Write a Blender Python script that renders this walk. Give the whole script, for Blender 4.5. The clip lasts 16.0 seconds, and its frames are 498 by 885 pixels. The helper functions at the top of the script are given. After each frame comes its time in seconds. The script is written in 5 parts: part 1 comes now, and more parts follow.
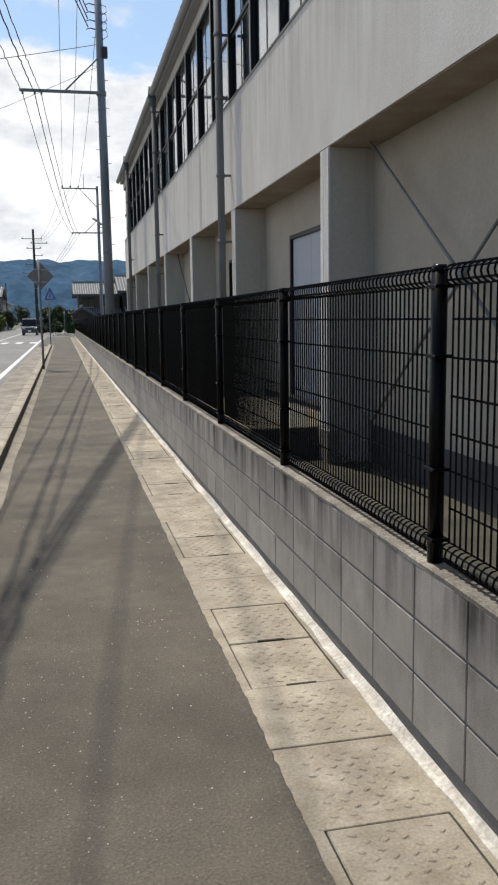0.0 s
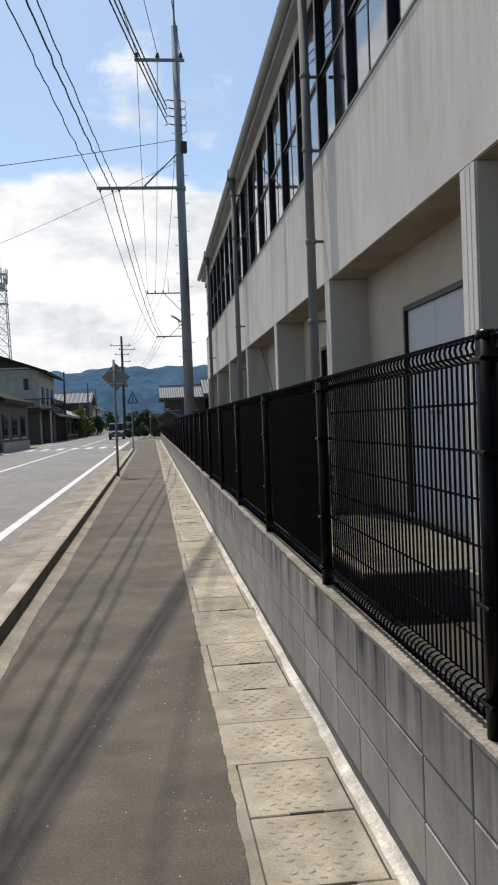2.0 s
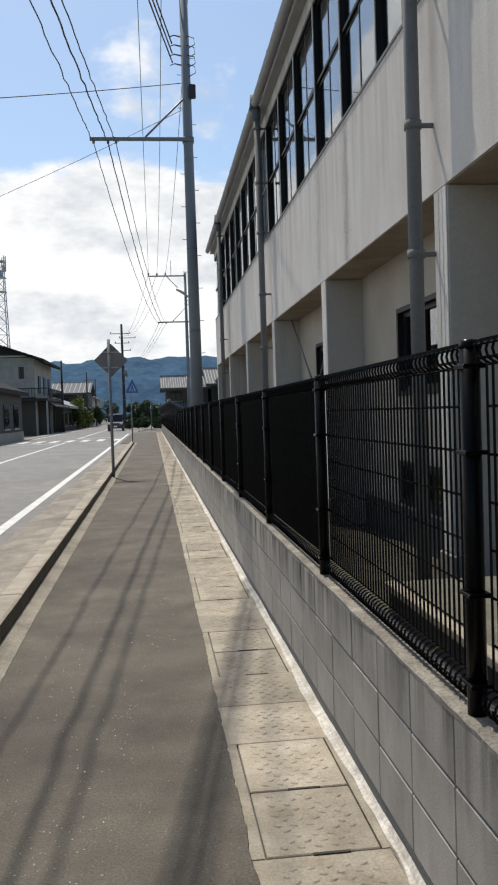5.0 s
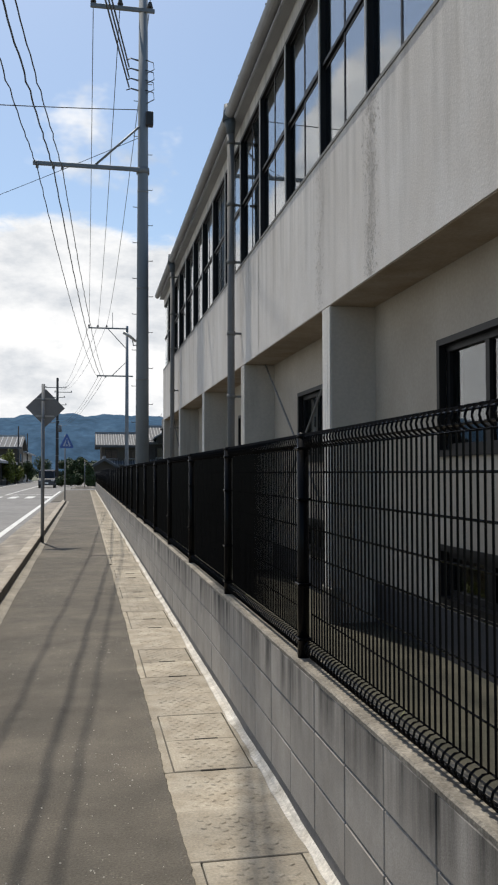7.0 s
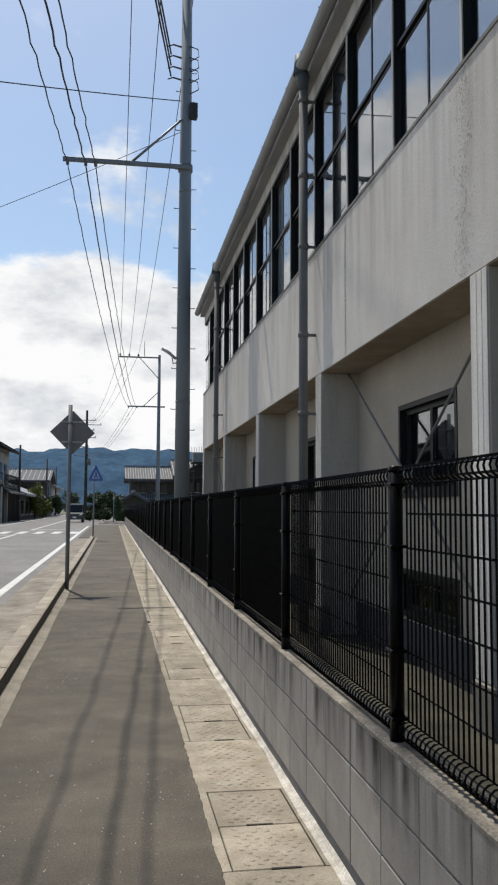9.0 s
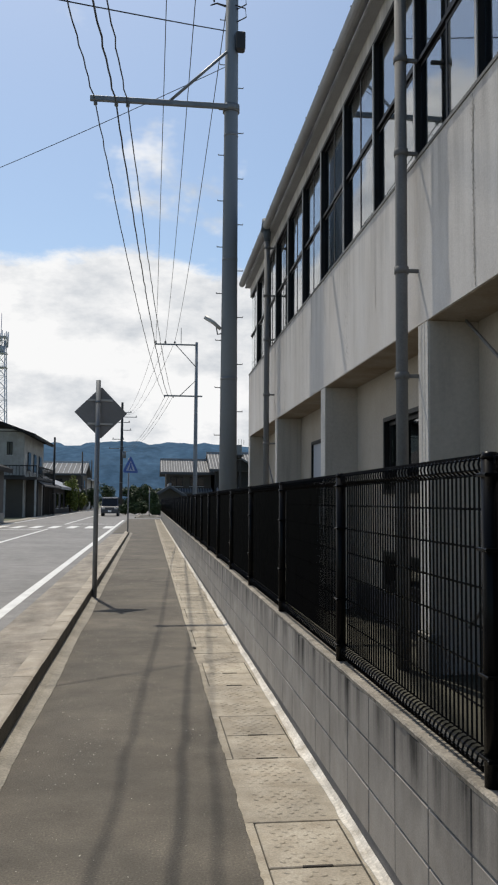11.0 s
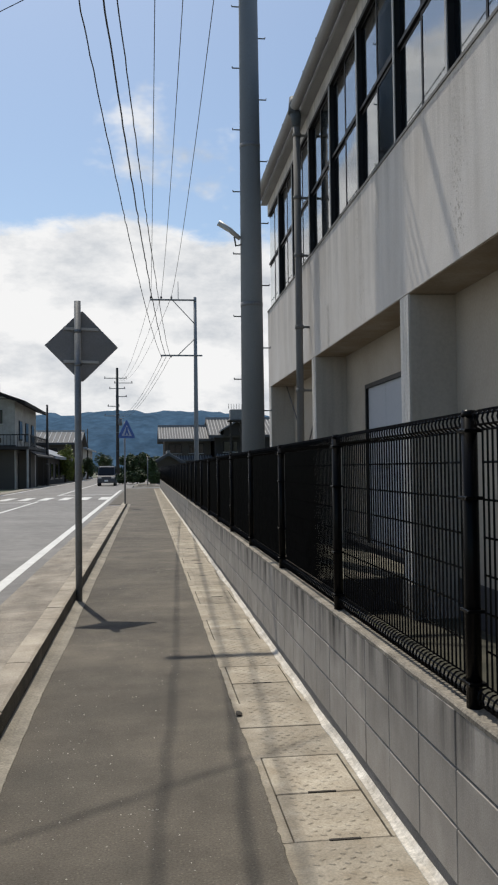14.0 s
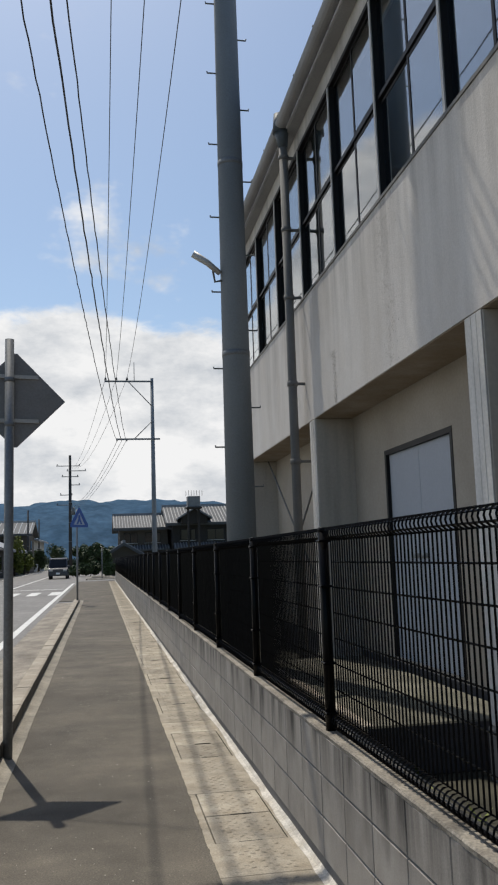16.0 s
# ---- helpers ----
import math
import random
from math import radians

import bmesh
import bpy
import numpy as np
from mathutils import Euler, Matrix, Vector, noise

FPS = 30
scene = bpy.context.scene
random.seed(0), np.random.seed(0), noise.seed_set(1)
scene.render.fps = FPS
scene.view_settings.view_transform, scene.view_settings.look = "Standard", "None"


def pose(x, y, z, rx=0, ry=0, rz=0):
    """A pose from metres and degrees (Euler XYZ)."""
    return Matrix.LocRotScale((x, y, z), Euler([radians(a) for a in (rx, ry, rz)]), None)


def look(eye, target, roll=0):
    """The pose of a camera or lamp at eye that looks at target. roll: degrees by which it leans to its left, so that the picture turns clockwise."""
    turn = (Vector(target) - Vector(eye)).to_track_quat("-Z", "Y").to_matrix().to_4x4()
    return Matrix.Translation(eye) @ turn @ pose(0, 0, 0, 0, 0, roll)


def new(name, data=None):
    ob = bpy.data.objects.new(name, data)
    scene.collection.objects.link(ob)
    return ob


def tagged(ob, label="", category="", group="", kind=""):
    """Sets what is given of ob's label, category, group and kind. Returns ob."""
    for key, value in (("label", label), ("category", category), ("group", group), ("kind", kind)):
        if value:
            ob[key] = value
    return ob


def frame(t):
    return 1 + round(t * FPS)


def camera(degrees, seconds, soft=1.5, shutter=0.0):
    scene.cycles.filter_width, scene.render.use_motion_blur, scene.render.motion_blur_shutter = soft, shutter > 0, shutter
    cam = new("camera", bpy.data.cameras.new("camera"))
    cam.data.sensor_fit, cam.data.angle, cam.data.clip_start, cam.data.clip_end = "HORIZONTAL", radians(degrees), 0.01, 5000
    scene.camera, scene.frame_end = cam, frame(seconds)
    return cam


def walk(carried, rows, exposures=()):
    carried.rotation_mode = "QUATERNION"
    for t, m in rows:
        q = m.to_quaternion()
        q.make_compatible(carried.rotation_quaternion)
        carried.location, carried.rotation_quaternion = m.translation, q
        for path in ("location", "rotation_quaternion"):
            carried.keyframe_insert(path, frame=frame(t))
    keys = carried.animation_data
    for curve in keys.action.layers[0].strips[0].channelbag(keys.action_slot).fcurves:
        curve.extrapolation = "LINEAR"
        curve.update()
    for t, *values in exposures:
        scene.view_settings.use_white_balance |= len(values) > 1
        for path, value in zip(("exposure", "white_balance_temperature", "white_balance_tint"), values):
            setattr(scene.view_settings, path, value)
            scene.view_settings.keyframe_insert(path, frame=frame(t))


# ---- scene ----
cam = camera(33.0, 16.0, 2.1)
METRES, EYE, TILT, LEAN, TURN = 20.3, 1.5, 0.0, 0.0, -12.0
PATH = [
    (0, (-0.002, -2.579, 1.523), (0.418, -0.645, 1.23), -0.9),
    (0.5, (0.153, -1.861, 1.559), (0.413, 0.122, 1.547), -2.0),
    (1, (0.234, -1.192, 1.517), (0.451, 0.794, 1.437), -1.6),
    (1.5, (0.321, -0.652, 1.512), (0.518, 1.334, 1.386), -1.9),
    (2, (0.393, 0.049, 1.487), (0.62, 2.035, 1.436), -2.2),
    (2.5, (0.412, 0.68, 1.477), (0.705, 2.651, 1.307), -0.4),
    (3, (0.452, 1.37, 1.486), (0.635, 3.359, 1.374), 0.3),
    (3.5, (0.446, 1.944, 1.493), (0.643, 3.929, 1.343), 0.5),
    (4, (0.477, 2.671, 1.507), (0.675, 4.658, 1.401), -0.2),
    (4.5, (0.431, 3.298, 1.515), (0.621, 5.287, 1.428), -1.7),
    (7, (0.247, 6.361, 1.508), (0.629, 8.323, 1.58), -0.1),
    (7.5, (0.254, 7.089, 1.543), (0.529, 9.067, 1.647), 0.9),
    (8, (0.213, 7.702, 1.526), (0.566, 9.669, 1.602), 0.2),
    (8.5, (0.218, 8.434, 1.539), (0.534, 10.398, 1.744), -0.5),
    (9, (0.171, 9.011, 1.528), (0.487, 10.98, 1.683), 0.3),
    (9.5, (0.202, 9.656, 1.519), (0.441, 11.634, 1.692), 0.6),
    (12, (0.116, 12.793, 1.535), (0.347, 14.777, 1.632), 0.2),
    (12.5, (0.088, 13.444, 1.528), (0.308, 15.431, 1.596), -0.6),
    (13, (0.125, 14.135, 1.526), (0.363, 16.12, 1.562), -1.2),
    (13.5, (0.11, 14.773, 1.519), (0.305, 16.761, 1.619), -0.9),
    (14, (0.121, 15.281, 1.499), (0.363, 17.266, 1.56), -0.7),
    (14.5, (0.103, 15.98, 1.528), (0.25, 17.972, 1.624), -0.5),
    (15, (0.109, 16.523, 1.546), (0.35, 18.505, 1.664), -1.3),
    (15.5, (0.149, 17.214, 1.563), (0.381, 19.193, 1.74), -1.3),
    (16, (0.090, 17.843, 1.558), (0.440, 19.794, 1.823), -1.9),
]
walk(cam, [(t, look(eye, target, roll)) for t, eye, target, roll in PATH],
     exposures=[(0.0, 0.18), (2.0, 0.11), (4.5, 0.11), (9.0, 0.0), (13.5, -0.08), (16.0, -0.12)])

# ---------------------------------------------------------------- world, sun
SUN_TO = Vector((-0.143, 0.535, 1.0)).normalized()
world = bpy.data.worlds.new("world")
scene.world = world
world.use_nodes = True
wn, wl = world.node_tree.nodes, world.node_tree.links
wn.clear()
w_out = wn.new("ShaderNodeOutputWorld")
w_bg = wn.new("ShaderNodeBackground")
w_bg.inputs["Strength"].default_value = 0.13
sky = wn.new("ShaderNodeTexSky")
sky.sky_type = "NISHITA"
sky.sun_disc = False
sky.sun_elevation = math.asin(SUN_TO.z)
sky.sun_rotation = math.atan2(SUN_TO.x, SUN_TO.y)
sky.air_density, sky.dust_density, sky.ozone_density = 1.0, 1.2, 1.5
tc = wn.new("ShaderNodeTexCoord")
sep = wn.new("ShaderNodeSeparateXYZ")
wl.new(tc.outputs["Generated"], sep.inputs[0])


def wmath(op, a, b=None, c=None):
    n = wn.new("ShaderNodeMath")
    n.operation = op
    for i, v in enumerate((a, b, c)):
        if v is None:
            continue
        if isinstance(v, (int, float)):
            n.inputs[i].default_value = v
        else:
            wl.new(v, n.inputs[i])
    return n.outputs[0]


def wnoise(scale, detail, stretch, seed):
    mp = wn.new("ShaderNodeMapping")
    mp.inputs["Scale"].default_value = (1, 1, stretch)
    mp.inputs["Location"].default_value = (seed, seed * 0.7, 0)
    wl.new(tc.outputs["Generated"], mp.inputs[0])
    n = wn.new("ShaderNodeTexNoise")
    n.inputs["Scale"].default_value = scale
    n.inputs["Detail"].default_value = detail
    n.inputs["Roughness"].default_value = 0.62
    wl.new(mp.outputs[0], n.inputs[0])
    return n.outputs[0]


def wstep(v, lo, hi):
    n = wn.new("ShaderNodeMapRange")
    n.interpolation_type = "SMOOTHSTEP"
    n.inputs[1].default_value, n.inputs[2].default_value = lo, hi
    n.inputs[3].default_value, n.inputs[4].default_value = 0, 1
    wl.new(v, n.inputs[0])
    return n.outputs[0]


up = sep.outputs[2]
edge = wmath("ADD", up, wmath("MULTIPLY", wmath("SUBTRACT", wnoise(4.0, 9, 2.2, 3.1), 0.5), 0.16))
lift = wmath("MULTIPLY", wstep(wmath("MULTIPLY", sep.outputs[0], -1.0), 0.17, 0.28), 0.18)
bank = wmath("SUBTRACT", 1.0, wstep(wmath("SUBTRACT", edge, lift), 0.266, 0.290))
puffs = wmath("MULTIPLY", wstep(wnoise(5.0, 5, 1.6, 11.3), 0.60, 0.75), 0.85)
ahead = wstep(sep.outputs[1], -0.35, 0.15)
cover = wmath("MULTIPLY", wmath("MAXIMUM", bank, puffs), ahead)
tone = wnoise(6.0, 7, 2.0, 7.7)
cr = wn.new("ShaderNodeValToRGB")
cr.color_ramp.elements[0].position, cr.color_ramp.elements[0].color = 0.34, (4.3, 4.6, 5.0, 1)
cr.color_ramp.elements[1].position, cr.color_ramp.elements[1].color = 0.55, (7.5, 7.5, 7.5, 1)
wl.new(tone, cr.inputs[0])
w_mix = wn.new("ShaderNodeMix")
w_mix.data_type = "RGBA"
wl.new(cover, w_mix.inputs[0])
sky_tint = wn.new("ShaderNodeMix")
sky_tint.data_type, sky_tint.blend_type = "RGBA", "MULTIPLY"
sky_tint.inputs[0].default_value = 1.0
sky_tint.inputs[7].default_value = (0.965, 1.01, 1.0, 1)
wl.new(sky.outputs[0], sky_tint.inputs[6])
wl.new(sky_tint.outputs[2], w_mix.inputs[6])
wl.new(cr.outputs[0], w_mix.inputs[7])
wl.new(w_mix.outputs[2], w_bg.inputs["Color"])
wl.new(w_bg.outputs[0], w_out.inputs[0])

sun = new("sun", bpy.data.lights.new("sun", "SUN"))
sun.data.energy, sun.data.angle, sun.data.color = 4.0, radians(0.45), (1.0, 0.93, 0.81)
sun.matrix_world = look(SUN_TO * 60, (0, 0, 0))

# ---------------------------------------------------------------- materials


def mat(name, base, rough=0.8, var=0.25, big=0.6, fine=40.0, bump=0.2, metal=0.0, piece=0.0, tint=None, spec=0.5, stretch=(1, 1, 1), depth=0.004, island=False, streak=0.0, speck=0.0, runoff=None):
    """Node material: colour with stains (big) and grain (fine), its relief, and a change from piece to piece."""
    m = bpy.data.materials.new(name)
    m.use_nodes = True
    n, l = m.node_tree.nodes, m.node_tree.links
    b = n["Principled BSDF"]
    b.inputs["Roughness"].default_value = rough
    b.inputs["Metallic"].default_value = metal
    b.inputs["Specular IOR Level"].default_value = spec
    co = n.new("ShaderNodeNewGeometry")
    mp = n.new("ShaderNodeMapping")
    mp.inputs["Scale"].default_value = stretch
    l.new(co.outputs["Position"], mp.inputs[0])

    def noise_tex(scale, detail, src=None):
        t = n.new("ShaderNodeTexNoise")
        t.inputs["Scale"].default_value = scale
        t.inputs["Detail"].default_value = detail
        t.inputs["Roughness"].default_value = 0.6
        l.new(src or mp.outputs[0], t.inputs[0])
        return t.outputs[0]

    def ramp(v, a, z):
        r = n.new("ShaderNodeMapRange")
        r.inputs[1].default_value, r.inputs[2].default_value = 0.3, 0.7
        r.inputs[3].default_value, r.inputs[4].default_value = a, z
        l.new(v, r.inputs[0])
        return r.outputs[0]

    def mul(a, c):
        k = n.new("ShaderNodeMath")
        k.operation = "MULTIPLY"
        l.new(a, k.inputs[0])
        l.new(c, k.inputs[1])
        return k.outputs[0]

    stain, grain = noise_tex(big, 5), noise_tex(fine, 3, co.outputs["Position"])
    f = mul(ramp(stain, 1 - var, 1 + var * 0.6), ramp(grain, 1 - var * 0.8, 1 + var * 0.8))
    if speck:
        vo = n.new("ShaderNodeTexVoronoi")
        vo.inputs["Scale"].default_value = 75.0
        l.new(co.outputs["Position"], vo.inputs["Vector"])
        r1 = n.new("ShaderNodeMapRange")
        r1.inputs[1].default_value, r1.inputs[2].default_value = 0.42, 0.20
        l.new(vo.outputs["Distance"], r1.inputs[0])
        sp = n.new("ShaderNodeSeparateColor")
        l.new(vo.outputs["Color"], sp.inputs[0])
        r2 = n.new("ShaderNodeMapRange")
        r2.inputs[1].default_value, r2.inputs[2].default_value = 0.70, 1.0
        l.new(sp.outputs[0], r2.inputs[0])
        ma = n.new("ShaderNodeMath")
        ma.operation = "MULTIPLY_ADD"
        l.new(mul(r1.outputs[0], r2.outputs[0]), ma.inputs[0])
        ma.inputs[1].default_value, ma.inputs[2].default_value = speck, 0.88
        f = mul(mul(f, ma.outputs[0]), ramp(noise_tex(3.1, 4), 0.80, 1.16))
    if streak:
        m2 = n.new("ShaderNodeMapping")
        m2.inputs["Scale"].default_value = (3.0, 3.0, 0.22)
        l.new(co.outputs["Position"], m2.inputs[0])
        r = n.new("ShaderNodeMapRange")
        r.inputs[1].default_value, r.inputs[2].default_value = (0.54, 0.74) if streak < 0.45 else (0.47, 0.64)
        r.inputs[3].default_value, r.inputs[4].default_value = 1.0, 1.0 - streak
        l.new(noise_tex(1.6, 6, m2.outputs[0]), r.inputs[0])
        f = mul(f, r.outputs[0])
    if runoff:
        z_dry, z_wet, depth_ = runoff
        m3 = n.new("ShaderNodeMapping")
        m3.inputs["Scale"].default_value = (2.0, 2.0, 0.10)
        l.new(co.outputs["Position"], m3.inputs[0])
        r3 = n.new("ShaderNodeMapRange")
        r3.inputs[1].default_value, r3.inputs[2].default_value = 0.40, 0.66
        r3.inputs[3].default_value, r3.inputs[4].default_value = 0.0, depth_
        l.new(noise_tex(3.4, 7, m3.outputs[0]), r3.inputs[0])
        sz = n.new("ShaderNodeSeparateXYZ")
        l.new(co.outputs["Position"], sz.inputs[0])
        wob = n.new("ShaderNodeMath")
        wob.operation = "MULTIPLY_ADD"
        l.new(noise_tex(7.0, 5), wob.inputs[0])
        wob.inputs[1].default_value = (z_wet - z_dry) * 1.2
        l.new(sz.outputs[2], wob.inputs[2])
        rz = n.new("ShaderNodeMapRange")
        rz.inputs[1].default_value, rz.inputs[2].default_value = z_dry + 0.6 * (z_wet - z_dry), z_wet + 0.6 * (z_wet - z_dry)
        l.new(wob.outputs[0], rz.inputs[0])
        inv = n.new("ShaderNodeMath")
        inv.operation = "SUBTRACT"
        inv.inputs[0].default_value = 1.0
        l.new(mul(r3.outputs[0], rz.outputs[0]), inv.inputs[1])
        f = mul(f, inv.outputs[0])
    if piece:
        src = co.outputs["Random Per Island"] if island else n.new("ShaderNodeObjectInfo").outputs["Random"]
        r = n.new("ShaderNodeMapRange")
        r.inputs[3].default_value, r.inputs[4].default_value = 1 - piece, 1 + piece
        l.new(src, r.inputs[0])
        f = mul(f, r.outputs[0])
    mix = n.new("ShaderNodeMix")
    mix.data_type = "RGBA"
    l.new(ramp(noise_tex(big * 2.3, 4), 0, 1), mix.inputs[0])
    mix.inputs[6].default_value = (*base, 1)
    mix.inputs[7].default_value = (*(tint or base), 1)
    vm = n.new("ShaderNodeVectorMath")
    vm.operation = "SCALE"
    l.new(mix.outputs[2], vm.inputs[0])
    l.new(f, vm.inputs["Scale"])
    l.new(vm.outputs[0], b.inputs["Base Color"])
    if bump:
        bp = n.new("ShaderNodeBump")
        bp.inputs["Strength"].default_value = bump
        bp.inputs["Distance"].default_value = depth
        l.new(grain, bp.inputs["Height"])
        l.new(bp.outputs[0], b.inputs["Normal"])
    return m


def glass(name, ior):
    m = bpy.data.materials.new(name)
    m.use_nodes = True
    b = m.node_tree.nodes["Principled BSDF"]
    b.inputs["Base Color"].default_value = (0.45, 0.5, 0.52, 1)
    b.inputs["Roughness"].default_value = 0.015
    b.inputs["IOR"].default_value = ior
    b.inputs["Transmission Weight"].default_value = 1.0
    return m


M_ASPHALT = mat("old_asphalt", (0.138, 0.119, 0.094), 0.92, 0.36, 0.7, 95, 0.7, tint=(0.100, 0.0885, 0.071), depth=0.012, speck=0.55)
M_ROAD = mat("road_asphalt", (0.215, 0.207, 0.198), 0.85, 0.18, 0.3, 120, 0.6, tint=(0.190, 0.184, 0.178), speck=0.6)
M_PAINT = mat("road_paint", (0.58, 0.58, 0.56), 0.6, 0.18, 3.0, 60, 0.3)
M_SLAB = mat("drain_concrete", (0.375, 0.335, 0.268), 0.85, 0.26, 2.6, 90, 0.6, piece=0.17, tint=(0.255, 0.215, 0.158))
M_FILLET = mat("mortar_fillet", (0.66, 0.63, 0.575), 0.9, 0.32, 2.6, 60, 0.4, depth=0.006, tint=(0.40, 0.36, 0.30))
M_KERB = mat("kerb_concrete", (0.375, 0.333, 0.272), 0.88, 0.26, 1.7, 80, 0.5, piece=0.10, tint=(0.26, 0.222, 0.172))
M_GUTTER = mat("gutter_concrete", (0.290, 0.258, 0.212), 0.88, 0.36, 0.9, 70, 0.4, piece=0.06, tint=(0.165, 0.140, 0.110), stretch=(1.6, 1, 1))
M_KERB_FACE = mat("dark_kerb_face", (0.120, 0.107, 0.084), 0.95, 0.35, 3.0, 60, 0.5, tint=(0.070, 0.064, 0.045))
M_EDGE = mat("edge_concrete", (0.245, 0.222, 0.182), 0.9, 0.36, 2.5, 70, 0.6)
M_BLOCK = mat("block", (0.345, 0.318, 0.285), 0.92, 0.15, 3.0, 150, 0.25, piece=0.10, tint=(0.275, 0.250, 0.220), stretch=(1, 1, 0.6), streak=0.08, runoff=(0.36, 0.64, 0.92))
M_BLOCKS_FAR = mat("block_far", (0.30, 0.277, 0.25), 0.92, 0.20, 2.6, 120, 0.4, piece=0.10, tint=(0.19, 0.187, 0.18), stretch=(1, 1, 0.55), island=True)
M_MORTAR = mat("block_mortar", (0.16, 0.155, 0.15), 0.95, 0.2, 4, 90, 0.5)
M_CAP = mat("wall_cap", (0.30, 0.272, 0.228), 0.9, 0.40, 4.0, 80, 0.7, tint=(0.17, 0.15, 0.122), depth=0.008)
M_BLACK = mat("black_powder_coat", (0.003, 0.003, 0.0035), 0.26, 0.15, 5, 200, 0.0, spec=0.09)
M_STEEL = mat("galvanised_steel", (0.19, 0.20, 0.21), 0.55, 0.18, 4, 50, 0.15, metal=0.4)
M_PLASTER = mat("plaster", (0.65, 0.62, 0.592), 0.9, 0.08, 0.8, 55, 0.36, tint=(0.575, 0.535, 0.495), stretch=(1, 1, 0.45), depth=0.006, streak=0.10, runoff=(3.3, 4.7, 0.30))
M_STAIN = mat("run_off_stain", (0.36, 0.338, 0.31), 0.9, 0.3, 4.0, 40, 0.3, tint=(0.44, 0.415, 0.385), stretch=(1, 1, 0.3))
# Pillar plaster darkened to stand for the shade on the pillar sides.
M_PILLAR = mat("shaded_pillar_plaster", (0.50, 0.455, 0.40), 0.9, 0.08, 0.8, 30, 0.2, tint=(0.43, 0.385, 0.33), stretch=(1, 1, 0.3), streak=0.2)
M_COVER = mat("sunlit_corner_strip", (0.72, 0.69, 0.65), 0.8, 0.12, 2.0, 40, 0.2, tint=(0.60, 0.565, 0.52), stretch=(1, 1, 0.3))
# Recess and soffit plaster darkened for the shade inside the bays.
M_REAR = mat("shaded_recess_plaster", (0.43, 0.382, 0.322), 0.9, 0.08, 0.5, 35, 0.35, tint=(0.36, 0.312, 0.252), depth=0.004)
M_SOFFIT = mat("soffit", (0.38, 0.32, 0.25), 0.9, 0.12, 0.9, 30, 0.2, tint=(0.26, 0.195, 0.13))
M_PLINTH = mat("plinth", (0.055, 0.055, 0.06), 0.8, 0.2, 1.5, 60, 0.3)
M_BRONZE = mat("dark_window_frame", (0.012, 0.012, 0.013), 0.45, 0.15, 3, 90, 0.05, spec=0.2)
M_ALU = mat("pale_aluminium", (0.46, 0.45, 0.43), 0.5, 0.1, 3, 80, 0.05, metal=0.3)
M_HOPPER = mat("blue_grey_pvc", (0.085, 0.105, 0.125), 0.6, 0.2, 3, 60, 0.1)
M_PIPE = mat("grey_pvc", (0.165, 0.163, 0.160), 0.85, 0.15, 2, 60, 0.1)
M_GUTTERBOX = mat("eaves_gutter", (0.30, 0.30, 0.305), 0.6, 0.14, 2, 60, 0.1)
M_ROOF = mat("roof_sheet", (0.22, 0.22, 0.22), 0.6, 0.15, 1, 30, 0.2)
M_DOOR = mat("pale_blue_door", (0.40, 0.43, 0.485), 0.55, 0.05, 1, 40, 0.05)
M_POLE = mat("pole_concrete", (0.225, 0.248, 0.272), 0.75, 0.12, 0.8, 70, 0.3, tint=(0.185, 0.208, 0.232), stretch=(1, 1, 0.3))
M_WIRE = mat("cable_sheath", (0.02, 0.02, 0.021), 0.6, 0.1, 1, 10, 0)
M_CERAMIC = mat("insulator", (0.05, 0.05, 0.055), 0.25, 0.1, 3, 30, 0)
M_SIGNBACK = mat("sign_back", (0.23, 0.225, 0.225), 0.55, 0.12, 3, 60, 0.1, metal=0.3)
M_BLUE = mat("sign_blue", (0.015, 0.075, 0.30), 0.4, 0.06, 3, 40, 0)
M_WHITE = mat("white_paint", (0.78, 0.78, 0.78), 0.5, 0.06, 3, 40, 0)
# Sign white greyed and blued to paint the shade on the back-lit plate.
M_SIGNWHITE = mat("shaded_sign_white", (0.30, 0.36, 0.46), 0.6, 0.08, 3, 40, 0)
M_GLASS = glass("window_glass", 3.5)
M_BAYGLASS = glass("bay_window_glass", 1.7)
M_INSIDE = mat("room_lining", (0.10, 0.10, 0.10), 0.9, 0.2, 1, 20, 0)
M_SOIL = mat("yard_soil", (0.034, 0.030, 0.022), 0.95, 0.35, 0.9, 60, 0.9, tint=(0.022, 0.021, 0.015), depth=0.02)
M_YARD = mat("yard_concrete", (0.235, 0.222, 0.195), 0.9, 0.18, 1.2, 60, 0.4)
# Greenish landing concrete, darkened further for the shade lying on it.
M_LANDING = mat("shaded_mossy_landing", (0.17, 0.162, 0.128), 0.92, 0.35, 1.1, 60, 0.5, tint=(0.090, 0.088, 0.062))
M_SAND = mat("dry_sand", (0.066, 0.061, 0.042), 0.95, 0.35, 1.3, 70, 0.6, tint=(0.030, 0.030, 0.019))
M_GROUND = mat("field_ground", (0.13, 0.125, 0.09), 0.95, 0.3, 0.06, 3, 0.3, tint=(0.07, 0.09, 0.04))
M_TIMBER = mat("dark_timber", (0.028, 0.025, 0.023), 0.8, 0.25, 2, 40, 0.2, stretch=(1, 1, 0.2))
M_EAVES = mat("dark_eaves", (0.022, 0.021, 0.02), 0.8, 0.2, 1, 20, 0.1, spec=0.1)
M_HOUSEWALL = mat("house_plaster", (0.40, 0.385, 0.355), 0.9, 0.14, 0.8, 30, 0.2, tint=(0.30, 0.285, 0.26), streak=0.2)
